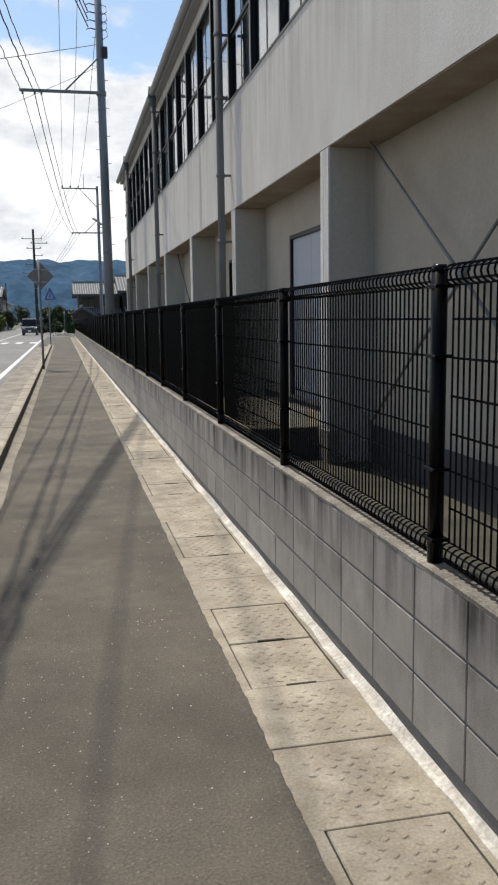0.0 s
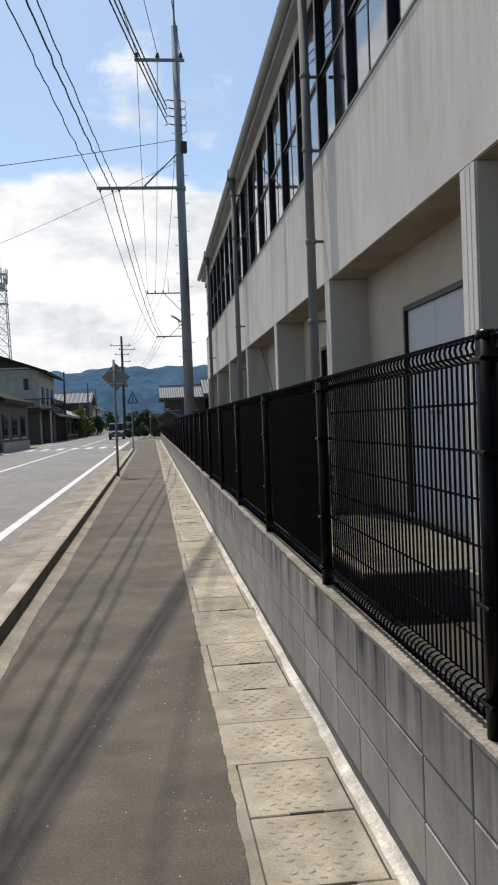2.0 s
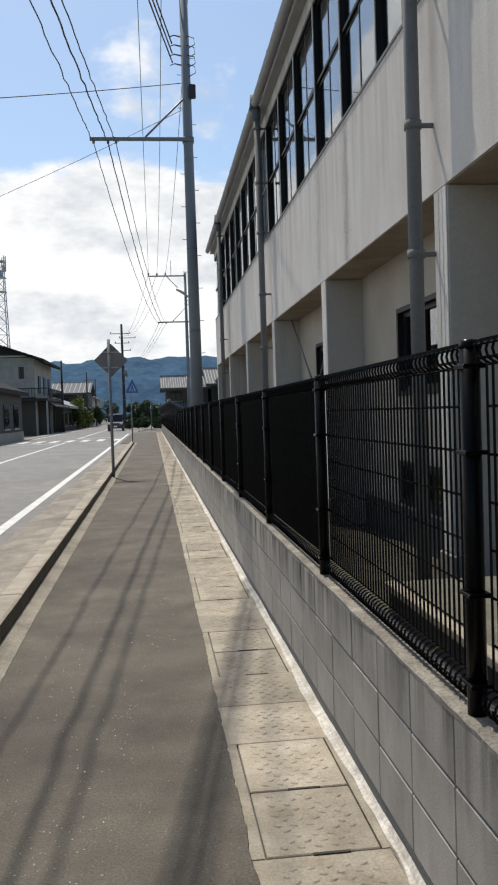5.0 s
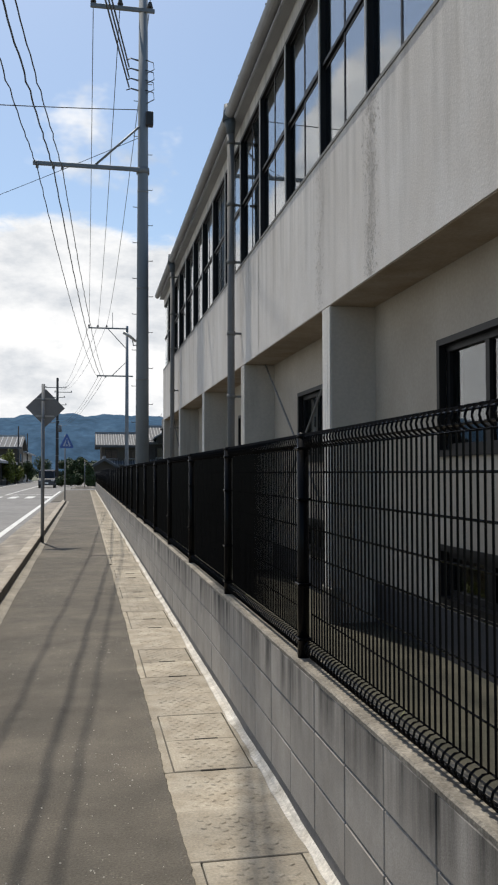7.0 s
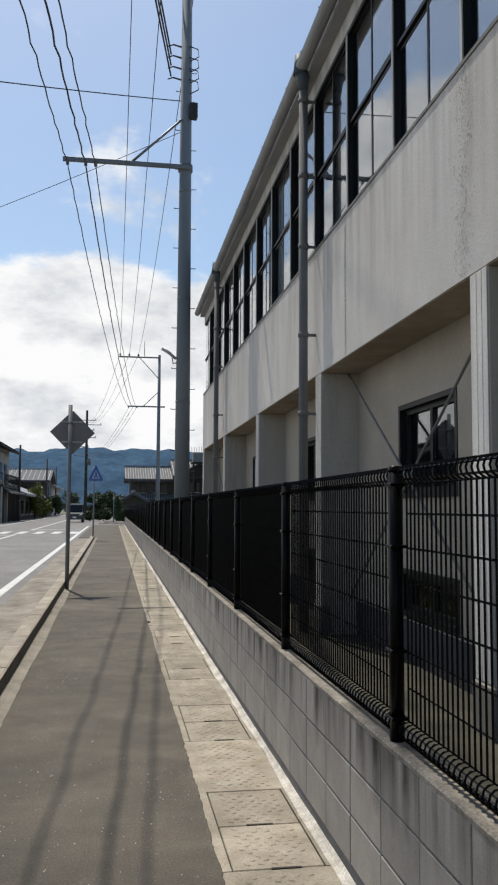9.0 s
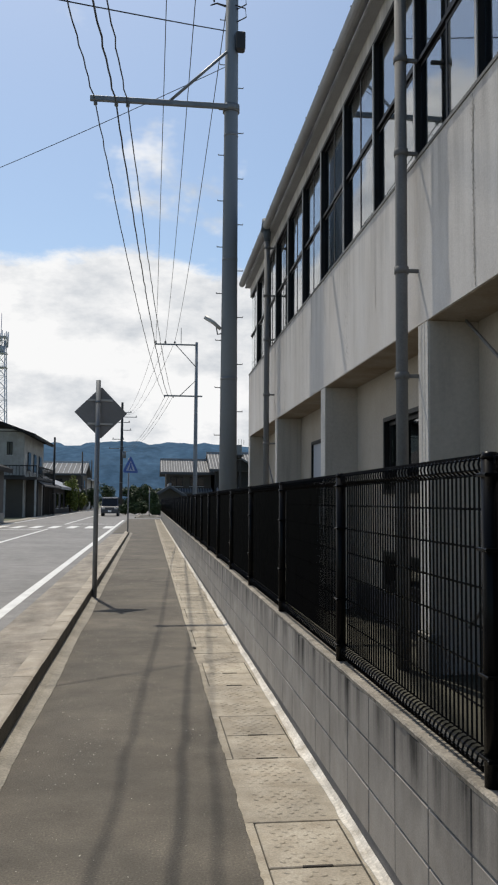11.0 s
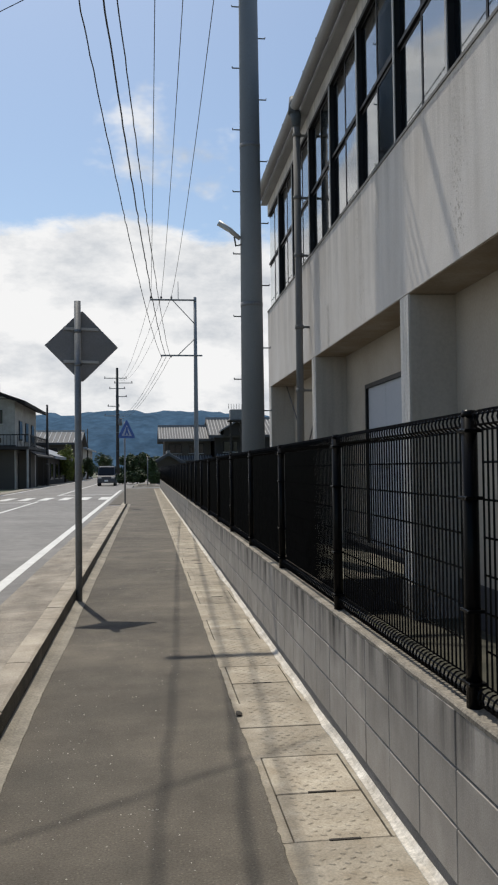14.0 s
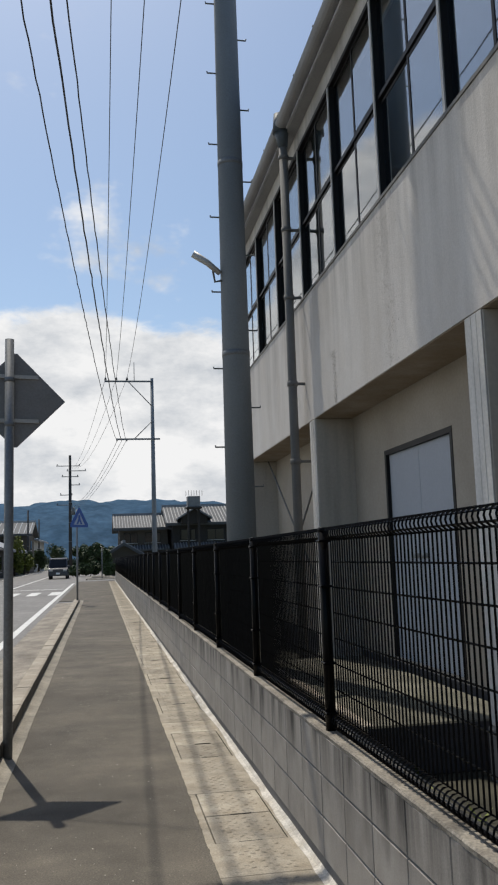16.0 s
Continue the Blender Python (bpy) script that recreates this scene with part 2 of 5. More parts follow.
M_CREAM = mat("brown_plaster", (0.085, 0.072, 0.058), 0.9, 0.12, 0.8, 30, 0.2)
M_TILE = mat("roof_tile", (0.20, 0.207, 0.22), 0.5, 0.15, 1, 20, 0.2, piece=0.12)
M_TILE_GAP = mat("tile_gap", (0.10, 0.104, 0.11), 0.7, 0.15, 1, 20, 0.1, spec=0.2)
M_SHEET = mat("pale_roof", (0.42, 0.43, 0.44), 0.5, 0.1, 1, 20, 0.1)
M_LEAF = mat("leaf", (0.050, 0.085, 0.022), 0.6, 0.35, 1.2, 20, 0, tint=(0.035, 0.06, 0.018), piece=0.4, island=True)
M_LEAF_Y = mat("yellow_leaf", (0.20, 0.22, 0.03), 0.6, 0.3, 1.2, 20, 0, tint=(0.12, 0.15, 0.025), piece=0.4, island=True)
M_BARK = mat("bark", (0.09, 0.07, 0.05), 0.9, 0.3, 4, 40, 0.5)
M_CAR = mat("dark_car_paint", (0.03, 0.035, 0.05), 0.2, 0.05, 1, 10, 0, spec=0.6)
M_CARW = mat("white_car_paint", (0.72, 0.73, 0.74), 0.25, 0.05, 1, 10, 0, spec=0.6)
M_TYRE = mat("tyre", (0.02, 0.02, 0.02), 0.9, 0.2, 5, 60, 0.2)
M_CARGLASS = mat("car_glass", (0.008, 0.009, 0.011), 0.08, 0.05, 1, 10, 0, spec=0.35)
# Blue distance haze is painted into the forest colour.
M_HILL = mat("hazed_forest", (0.052, 0.098, 0.155), 1.0, 0.22, 0.012, 0.05, 0, tint=(0.070, 0.122, 0.185), spec=0.0)
# Far poles coloured dark to stand for their backlit shade.
M_DARKPOLE = mat("backlit_pole", (0.050, 0.048, 0.047), 0.85, 0.2, 0.8, 60, 0.2, stretch=(1, 1, 0.2))
# Mast steel lightened so its colour carries the haze of distance.
M_MAST = mat("hazed_mast_steel", (0.55, 0.57, 0.60), 0.6, 0.1, 1, 10, 0)
M_STONE = mat("pale_gravel", (0.42, 0.39, 0.34), 0.9, 0.3, 8, 120, 0.2, piece=0.45, island=True)
M_DIRT = mat("dark_dirt", (0.03, 0.025, 0.02), 0.9, 0.3, 10, 90, 0.5)

# ---------------------------------------------------------------- mesh helpers


def add_box(bm, x0, x1, y0, y1, z0, z1, bevel=0.0):
    vs = [bm.verts.new((x, y, z)) for z in (z0, z1) for y in (y0, y1) for x in (x0, x1)]
    fs = [bm.faces.new([vs[i] for i in q]) for q in ((0, 2, 3, 1), (4, 5, 7, 6), (0, 1, 5, 4), (2, 6, 7, 3), (0, 4, 6, 2), (1, 3, 7, 5))]
    if bevel:
        bmesh.ops.bevel(bm, geom=list({e for f in fs for e in f.edges}), offset=bevel, segments=1, affect="EDGES", profile=0.5)
    return vs


def box(x0, x1, y0, y1, z0, z1, bevel=0.0):
    bm = bmesh.new()
    add_box(bm, x0, x1, y0, y1, z0, z1, bevel)
    return bm


def add_tube(bm, pts, r, sides=6, r2=None, caps=True):
    """A tube along a polyline, tapering from r to r2."""
    pts = [Vector(p) for p in pts]
    r2 = r if r2 is None else r2
    rings = []
    for i, p in enumerate(pts):
        d = (pts[min(i + 1, len(pts) - 1)] - pts[max(i - 1, 0)]).normalized()
        side = Vector((0, 0, 1)) if abs(d.z) < 0.95 else Vector((0, 1, 0))
        u = d.cross(side).normalized()
        v = u.cross(d)
        rr = r + (r2 - r) * i / (len(pts) - 1)
        rings.append([bm.verts.new(p + (u * math.cos(a) + v * math.sin(a)) * rr) for a in (2 * math.pi * k / sides for k in range(sides))])
    for a, b in zip(rings, rings[1:]):
        for k in range(sides):
            f = bm.faces.new((a[k], a[(k + 1) % sides], b[(k + 1) % sides], b[k]))
            f.smooth = sides > 5
    if caps:
        bm.faces.new(list(reversed(rings[0])))
        bm.faces.new(rings[-1])


def tube(pts, r, sides=8, r2=None):
    bm = bmesh.new()
    add_tube(bm, pts, r, sides, r2)
    return bm


def prism(profile, y0, y1):
    """A section in x and z, drawn along y."""
    bm = bmesh.new()
    a = [bm.verts.new((x, y0, z)) for x, z in profile]
    b = [bm.verts.new((x, y1, z)) for x, z in profile]
    n = len(profile)
    for k in range(n):
        bm.faces.new((a[k], a[(k + 1) % n], b[(k + 1) % n], b[k]))
    bm.faces.new(list(reversed(a)))
    bm.faces.new(b)
    return bm


def mesh_of(name, bm, material):
    bmesh.ops.recalc_face_normals(bm, faces=bm.faces)
    me = bpy.data.meshes.new(name)
    bm.to_mesh(me)
    bm.free()
    me.materials.append(material)
    return me


def part(name, bm, material, parent=None, label=""):
    ob = new(name, bm if isinstance(bm, bpy.types.Mesh) else mesh_of(name, bm, material))
    ob.parent = parent
    return tagged(ob, label)


def thing(name, label, category, group="", at=(0, 0, 0), rz=0.0, kind=""):
    ob = new(name)
    ob.empty_display_size = 0.2
    ob.matrix_world = pose(*at, 0, 0, rz)
    return tagged(ob, label, category, group, kind)


def structure(name, bm, material, label, category):
    return tagged(part(name, bm, material), label, category, "", "structure")


def sheet(x0, x1, y0, y1, z, nx=1, ny=1):
    bm = bmesh.new()
    g = [[bm.verts.new((x0 + (x1 - x0) * i / nx, y0 + (y1 - y0) * j / ny, z)) for i in range(nx + 1)] for j in range(ny + 1)]
    for j in range(ny):
        for i in range(nx):
            bm.faces.new((g[j][i], g[j][i + 1], g[j + 1][i + 1], g[j + 1][i]))
    return bm


# ---------------------------------------------------------------- ground, road, pavement
Y0, YEND = -14.0, 82.0          # stretch of wall and pavement
structure("ground", sheet(-2400, 2400, -800, 2400, -0.08, 8, 8), M_GROUND, "flat dull green and brown ground to the horizon", "ground")
road = structure("road", box(-8.95, -1.52, -60, 400, -0.07, 0.0), M_ROAD, "worn grey asphalt road with two lanes", "road")
structure("side_road", box(-1.52, 30, 83.0, 96.0, -0.07, -0.004), M_ROAD, "grey asphalt side road joining the street", "road")
structure("road_shoulder", box(-1.52, 4.0, 96.0, 400, -0.07, -0.006), M_ROAD, "grey asphalt shoulder beyond the junction", "road")
structure("pavement", box(-0.68, 0.64, Y0, 82.9, -0.07, 0.0), M_ASPHALT, "old grey-brown asphalt footway with fine gravel showing", "pavement")
eb = bmesh.new()
prev = None
for i in range(1321):
    yy = Y0 + i * 0.05
    rag = 0.020 * noise.noise((yy * 0.5, 2, 5)) + 0.006 * noise.noise((yy * 4.0, 6, 5)) + 0.006 * noise.noise((yy * 15.0, 9, 5))
    rowv = [eb.verts.new(c) for c in ((-0.696, yy, -0.03), (-0.696, yy, 0.030 + 0.4 * rag), (-0.640 + 0.5 * rag, yy, 0.010), (-0.577 + rag, yy, 0.004), (-0.570 + rag, yy, -0.03))]
    if prev:
        for q in range(4):
            eb.faces.new((prev[q], prev[q + 1], rowv[q + 1], rowv[q]))
    prev = rowv
structure("pavement_edge", eb, M_EDGE, "pale ragged concrete strip beside the kerb", "pavement")
structure("pavement_end", box(-1.518, -0.682, 52.005, 82.9, -0.07, -0.002), M_ASPHALT, "old asphalt footway by the junction", "pavement")
structure("verge", box(-9.9, -8.955, -60, 400, -0.07, 0.03), M_EDGE, "worn concrete verge along the far side", "pavement")


def line(name, x0, x1, y0, y1, label):
    return structure(name, box(x0, x1, y0, y1, 0.0, 0.004), M_PAINT, label, "road marking")


line("edge_line", -1.86, -1.70, -60, 78, "worn white edge line on asphalt")
line("edge_line_far", -8.75, -8.60, -60, 200, "worn white edge line on asphalt")
line("centre_line", -5.18, -5.04, -60, 57, "white centre line on asphalt")
line("centre_line_beyond", -5.18, -5.04, 66, 200, "white centre line on asphalt")
line("stop_line", -8.5, -5.3, 55.6, 55.95, "white stop line before the crossing")
line("stop_line_beyond", -5.0, -1.95, 66.5, 66.9, "white stop line before the crossing")
for k in range(7):
    line("crossing_bar", -8.35 + k * 1.0, -7.88 + k * 1.0, 58.4, 62.4, "white zebra crossing bar")

# ---------------------------------------------------------------- office building
BX = 2.469
building = thing("office_building", "two-storey pale plaster building with a window band over recessed bays", "building", at=(BX, 0, 0), rz=-0.126)
PIL = [-12.2, -7.75, -3.30, 1.12, 5.53, 10.02, 14.30, 18.75, 23.08, 27.47, 31.9]
YB0, YB1 = -12.6, 31.95
FX = 0.03                       # front of the upper band
RX = 0.48                       # rear wall of the bays
SOF, SILL, HEAD, EAVE = 3.11, 4.62, 6.62, 6.95
part("upper_band", box(FX, 0.30, YB0, YB1, SOF, SILL), M_PLASTER, building, "pale stained plaster band")
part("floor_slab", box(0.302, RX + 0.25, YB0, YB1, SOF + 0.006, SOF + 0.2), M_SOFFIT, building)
part("soffit", box(FX + 0.012, RX - 0.001, YB0, YB1, SOF - 0.008, SOF - 0.001), M_SOFFIT, building, "yellowish soffit with shade in its colour")
part("fascia", box(FX + 0.02, 0.30, YB0, YB1, HEAD, EAVE - 0.1), M_PLASTER, building)
part("back_wall", box(11.0, 11.25, YB0, YB1, -0.1, EAVE), M_PLASTER, building)
part("far_end_wall", box(0.303, 11.0, YB1 - 0.22, YB1, SOF + 0.21, EAVE - 0.11), M_PLASTER, building)
part("far_end_wall_lower", box(RX + 0.26, 11.0, YB1 - 0.22, YB1, -0.1, SOF), M_PLASTER, building)
part("near_end_wall", box(0.303, 11.0, YB0, YB0 + 0.22, -0.1, EAVE - 0.11), M_PLASTER, building)
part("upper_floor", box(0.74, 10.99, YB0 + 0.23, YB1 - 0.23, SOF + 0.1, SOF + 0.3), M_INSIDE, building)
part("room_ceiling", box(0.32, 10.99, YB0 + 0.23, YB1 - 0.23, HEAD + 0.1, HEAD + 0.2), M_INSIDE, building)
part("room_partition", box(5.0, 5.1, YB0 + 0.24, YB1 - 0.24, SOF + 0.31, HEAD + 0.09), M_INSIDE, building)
part("roof", prism([(-0.06, EAVE + 0.02), (5.6, EAVE + 1.6), (11.5, EAVE + 0.02), (11.5, EAVE - 0.06), (5.6, EAVE + 1.5), (-0.06, EAVE - 0.06)], YB0 - 0.1, YB1 + 0.12), M_ROOF, building)
part("eaves_soffit", box(-0.075, FX + 0.02, YB0 - 0.08, YB1 + 0.08, EAVE - 0.13, EAVE - 0.10), M_GUTTERBOX, building)
GUT = [(-0.150 + 0.078 * math.cos(math.pi + math.pi * k / 8), EAVE - 0.01 + 0.092 * math.sin(math.pi + math.pi * k / 8)) for k in range(9)]
GUT += [(-0.150 + 0.071 * math.cos(-math.pi * k / 8), EAVE - 0.008 + 0.085 * math.sin(-math.pi * k / 8)) for k in range(9)]
eaves_gutter = part("eaves_gutter", prism(GUT, YB0 - 0.1, YB1 + 0.1), M_GUTTERBOX, building, "grey half-round eaves gutter")
for k in range(int((YB1 - YB0) / 0.9)):
    part("gutter_strap", box(-0.235, -0.06, YB0 + 0.4 + 0.9 * k, YB0 + 0.425 + 0.9 * k, EAVE - 0.008, EAVE + 0.002), M_GUTTERBOX, eaves_gutter)
for y in PIL:
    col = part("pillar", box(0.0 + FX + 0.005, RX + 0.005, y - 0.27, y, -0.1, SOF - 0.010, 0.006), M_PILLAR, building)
    # Ribbed front strip; its paler colour paints in the grazing sunlight.
    strip = box(FX - 0.004, FX + 0.004, y - 0.262, y - 0.008, 0.43, SOF - 0.012, 0.002)
    for e in (0.175, 0.095):
        add_box(strip, FX - 0.0065, FX - 0.0045, y - e - 0.012, y - e + 0.012, 0.44, SOF - 0.014)
    part("corner_strip", strip, M_COVER, col, "ribbed cover strip paled for grazing sun")
    part("pillar_foot", box(FX - 0.02, FX + 0.1, y - 0.29, y + 0.02, -0.1, 0.42, 0.01), M_YARD, col)

# rear wall of the bays with its openings
OPEN = {4: ("door", 6.60, 8.36), 5: ("window", 11.10, 12.58), 6: ("window", 15.60, 17.06), 7: ("window", 20.05, 21.49), 8: ("door", 24.42, 26.14), 3: ("wall", 0, 0), 9: ("wall", 0, 0)}


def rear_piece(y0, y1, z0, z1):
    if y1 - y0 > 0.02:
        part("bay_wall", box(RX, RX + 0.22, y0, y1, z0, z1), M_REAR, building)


def bay_window(y0, y1, z0, z1):
    w = part("bay_window", box(RX + 0.05, RX + 0.12, y0, y1, z0, z0 + 0.05), M_BRONZE, building, "dark sliding window")
    part("window_head", box(RX + 0.05, RX + 0.12, y0, y1, z1 - 0.05, z1), M_BRONZE, w)
    for y in (y0, (y0 + y1) / 2 - 0.03, y1 - 0.06):
        part("stile", box(RX + 0.055, RX + 0.115, y, y + 0.06, z0 + 0.05, z1 - 0.05), M_BRONZE, w)
    for a, b in ((y0 + 0.06, (y0 + y1) / 2 - 0.03), ((y0 + y1) / 2 + 0.03, y1 - 0.06)):
        p = part("pane", box(RX + 0.08, RX + 0.086, a, b, z0 + 0.05, z1 - 0.05), M_BAYGLASS, w)
        p.visible_shadow = False
    trim = bmesh.new()
    add_box(trim, RX - 0.008, RX + 0.05, y0 - 0.05, y1 + 0.05, z1, z1 + 0.05)
    add_box(trim, RX - 0.008, RX + 0.05, y0 - 0.05, y0, z0 - 0.05, z1)
    add_box(trim, RX - 0.008, RX + 0.05, y1, y1 + 0.05, z0 - 0.05, z1)
    add_box(trim, RX - 0.025, RX + 0.05, y0, y1, z0 - 0.05, z0)
    part("window_casing", trim, M_BRONZE, w)


def door_leaf(y0, y1, z0, z1):
    mid = (y0 + y1) / 2
    for a, b in ((y0, mid - 0.003), (mid + 0.003, y1)):
        d = part("door_leaf", box(RX + 0.03, RX + 0.07, a, b, z0, z1, 0.003), M_DOOR, building, "pale blue-grey steel door leaf")
        part("door_knob", tube([(RX + 0.03, mid + (0.1 if a > mid else -0.1), z0 + 1.0), (RX - 0.04, mid + (0.1 if a > mid else -0.1), z0 + 1.0)], 0.025), M_ALU, d)
    f = bmesh.new()
    add_box(f, RX - 0.006, RX + 0.08, y0 - 0.05, y0, z0, z1 + 0.05)
    add_box(f, RX - 0.006, RX + 0.08, y1, y1 + 0.05, z0, z1 + 0.05)
    add_box(f, RX - 0.006, RX + 0.08, y0, y1, z1, z1 + 0.05)
    part("door_frame", f, M_BRONZE, building, "dark door frame")


for k in range(len(PIL) - 1):
    a, b = PIL[k], PIL[k + 1]
    kind, o0, o1 = OPEN.get(k, ("wall", 0, 0))
    top = SOF + 0.004
    if kind == "wall":
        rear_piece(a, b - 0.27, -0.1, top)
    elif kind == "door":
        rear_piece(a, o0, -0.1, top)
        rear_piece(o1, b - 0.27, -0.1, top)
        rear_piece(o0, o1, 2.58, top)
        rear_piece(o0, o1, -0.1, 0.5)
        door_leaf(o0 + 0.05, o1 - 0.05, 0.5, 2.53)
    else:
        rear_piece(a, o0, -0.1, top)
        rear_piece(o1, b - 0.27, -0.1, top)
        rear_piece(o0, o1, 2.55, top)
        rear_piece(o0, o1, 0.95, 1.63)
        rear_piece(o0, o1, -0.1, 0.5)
        bay_window(o0 + 0.05, o1 - 0.05, 1.68, 2.50)
        bay_window(o0 + 0.05, o1 - 0.05, 0.55, 0.90)
        part("vent_panel", box(RX - 0.012, RX - 0.002, o0 + 0.45, o0 + 0.95, 0.12, 0.42), M_BRONZE, building)
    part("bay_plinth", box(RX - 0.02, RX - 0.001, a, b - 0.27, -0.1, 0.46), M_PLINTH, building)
    if k in (3, 6, 9):
        inset = 0.60 if k == 3 else 0.40
        for (ya, za), (yb, zb) in (((a + 0.05, 3.08), (b - inset, 0.5)), ((a + 0.05, 0.5), (b - inset, 3.08))):
            rod = part("brace_rod", tube([(RX - 0.16, ya, za), (RX - 0.16, yb, zb)], 0.014, 6), M_PIPE, building, "thin diagonal steel brace")
            mid = Vector((RX - 0.16, (ya + yb) / 2, (za + zb) / 2))
            d = Vector((0, yb - ya, zb - za)).normalized() * 0.10
            part("turnbuckle", tube([mid - d, mid + d], 0.026, 6), M_PIPE, rod)
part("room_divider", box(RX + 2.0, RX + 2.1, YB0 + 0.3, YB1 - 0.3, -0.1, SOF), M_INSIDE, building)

# window band of the upper floor
GX = FX + 0.055                 # glass plane
UNITS = []
for a, b in zip(PIL, PIL[1:]):
    for j in range(3):
        UNITS.append((a + (b - a) * j / 3, a + (b - a) * (j + 1) / 3))
MID = 5.60
part("window_sill", box(FX - 0.010, GX + 0.05, YB0, YB1, SILL + 0.001, SILL + 0.030), M_PIPE, building, "grey metal sill")
part("window_band_head", box(FX + 0.02, GX + 0.045, YB0, YB1, HEAD - 0.05, HEAD - 0.001), M_BRONZE, building)
part("window_transom", box(FX + 0.036, GX + 0.03, YB0, YB1, MID - 0.018, MID + 0.018), M_BRONZE, building, "dark transom rail")
mull_me = mesh_of("mullion", box(0.012, 0.10, -0.028, 0.028, SILL + 0.046, HEAD - 0.051), M_BRONZE)
cap_me = mesh_of("mullion_cover", box(0.0, 0.011, -0.02, 0.02, SILL + 0.046, HEAD - 0.051), M_ALU)
stile_me = mesh_of("stile", box(0.0, 0.03, -0.018, 0.018, SILL + 0.046, HEAD - 0.051), M_BRONZE)
for n, (a, b) in enumerate(UNITS):
    mu = part("mullion", mull_me, None, building)
    mu.location = (FX + 0.005, a + 0.10, 0)
    part("mullion_cover", cap_me, None, mu).location = (-0.001, 0, 0)
    a2, b2 = a + 0.135, b + 0.065
    st = part("meeting_stile", stile_me, None, building)
    st.location = (GX - 0.005, (a2 + b2) / 2, 0)
    for z0, z1 in ((SILL + 0.046, MID - 0.031), (MID + 0.031, HEAD - 0.051)):
        h = (a2 + b2) / 2
        for y0, y1, dx in ((a2, h - 0.019, 0.0), (h + 0.019, b2, 0.012)):
            bm = bmesh.new()
            add_box(bm, GX + dx, GX + dx + 0.005, y0, y1, z0, z1)
            p = part("pane", bm, M_GLASS, building)
            p.visible_shadow = False
            part("sash_rail", box(GX + dx - 0.004, GX + dx + 0.014, y0, y1, z0, z0 + 0.035), M_BRONZE, p)
            part("sash_rail", box(GX + dx - 0.004, GX + dx + 0.014, y0, y1, z1 - 0.03, z1), M_BRONZE, p)



def drip(y, z0, z1, w, m):
    """A run-off stain of uneven width down the plaster."""
    bm = bmesh.new()
    n, prev = 26, None
    for i in range(n + 1):
        z = z0 + (z1 - z0) * i / n
        a = w * (0.35 + 0.9 * abs(noise.noise((y, z * 3.1, 2)))) * (1 - 0.5 * i / n)
        c = y + 0.02 * noise.noise((y, z * 1.7, 8))
        row = [bm.verts.new((FX - 0.0025, c - a, z)), bm.verts.new((FX - 0.0025, c + a, z))]
        if prev:
            bm.faces.new((prev[0], prev[1], row[1], row[0]))
        prev = row
    part("stain", bm, m, building, "dark run-off stain on the plaster")


def mottle(y, z0, z1, w, n):
    """Run-off grime caught on the stucco: many small specks in a ragged column."""
    bm = bmesh.new()
    for _ in range(n):
        t = random.random()
        z = z0 + (z1 - z0) * t
        c = y + w * 0.25 * noise.noise((y, z * 2.1, 4)) + random.gauss(0, w * (0.34 - 0.12 * t))
        a, h = random.uniform(0.002, 0.006), random.uniform(0.004, 0.016)
        k = random.uniform(-0.3, 0.3)
        ring = [(-a, -0.3 * h), (0.2 * a, -h), (a, k * h), (0.3 * a, h), (-0.8 * a, 0.6 * h)]
        bm.faces.new([bm.verts.new((FX - 0.0025, c + p, z + q)) for p, q in ring])
    tagged(part("stain", bm, M_STAIN, building, "dark mottled run-off stain on the stucco"), kind="stuff")


drip(17.42, 4.60, 3.13, 0.016, M_STAIN)
drip(20.2, 4.58, 3.6, 0.012, M_STAIN)
drip(29.2, 4.5, 3.2, 0.012, M_STAIN)
for y, z0, z1, w, n in ((12.85, 4.60, 3.13, 0.30, 1100), (14.40, 4.60, 3.14, 0.30, 420), (17.42, 4.60, 3.13, 0.06, 260), (21.5, 4.6, 3.2, 0.30, 300), (24.6, 4.6, 3.13, 0.40, 320), (26.3, 3.7, 3.12, 0.16, 200)):
    mottle(y, z0, z1, w, n)

# downpipes with hopper heads
for y in (-7.75, 1.10, 10.0, 18.74, 27.62):
    dp = part("downpipe", tube([(-0.125, y, -0.05), (-0.125, y, EAVE - 0.30)], 0.055, 12), M_PIPE, building, "grey round downpipe")
    part("hopper_head", tube([(-0.125, y, EAVE - 0.32), (-0.13, y, EAVE - 0.18), (-0.14, y, EAVE - 0.10)], 0.06, 14, 0.095), M_HOPPER, dp)
    part("outlet_cap", tube([(-0.16, y, EAVE - 0.12), (-0.16, y, EAVE + 0.13)], 0.092, 14, 0.070), M_HOPPER, dp)
    for z in (2.65, 3.6, 4.68, 5.55, 6.5):
        part("pipe_bracket", box(-0.17, FX + (RX if z < SOF else 0.0), y - 0.015, y + 0.015, z - 0.015, z + 0.015), M_PIPE, dp)
        part("pipe_clip", tube([(-0.125, y, z - 0.03), (-0.125, y, z + 0.03)], 0.066, 12), M_PIPE, dp)

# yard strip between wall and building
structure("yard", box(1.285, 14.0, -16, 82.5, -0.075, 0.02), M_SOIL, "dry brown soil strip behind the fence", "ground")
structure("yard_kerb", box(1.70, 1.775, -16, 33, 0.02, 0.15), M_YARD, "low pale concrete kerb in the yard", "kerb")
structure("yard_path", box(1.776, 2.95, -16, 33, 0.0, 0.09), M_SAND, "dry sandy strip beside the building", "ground")
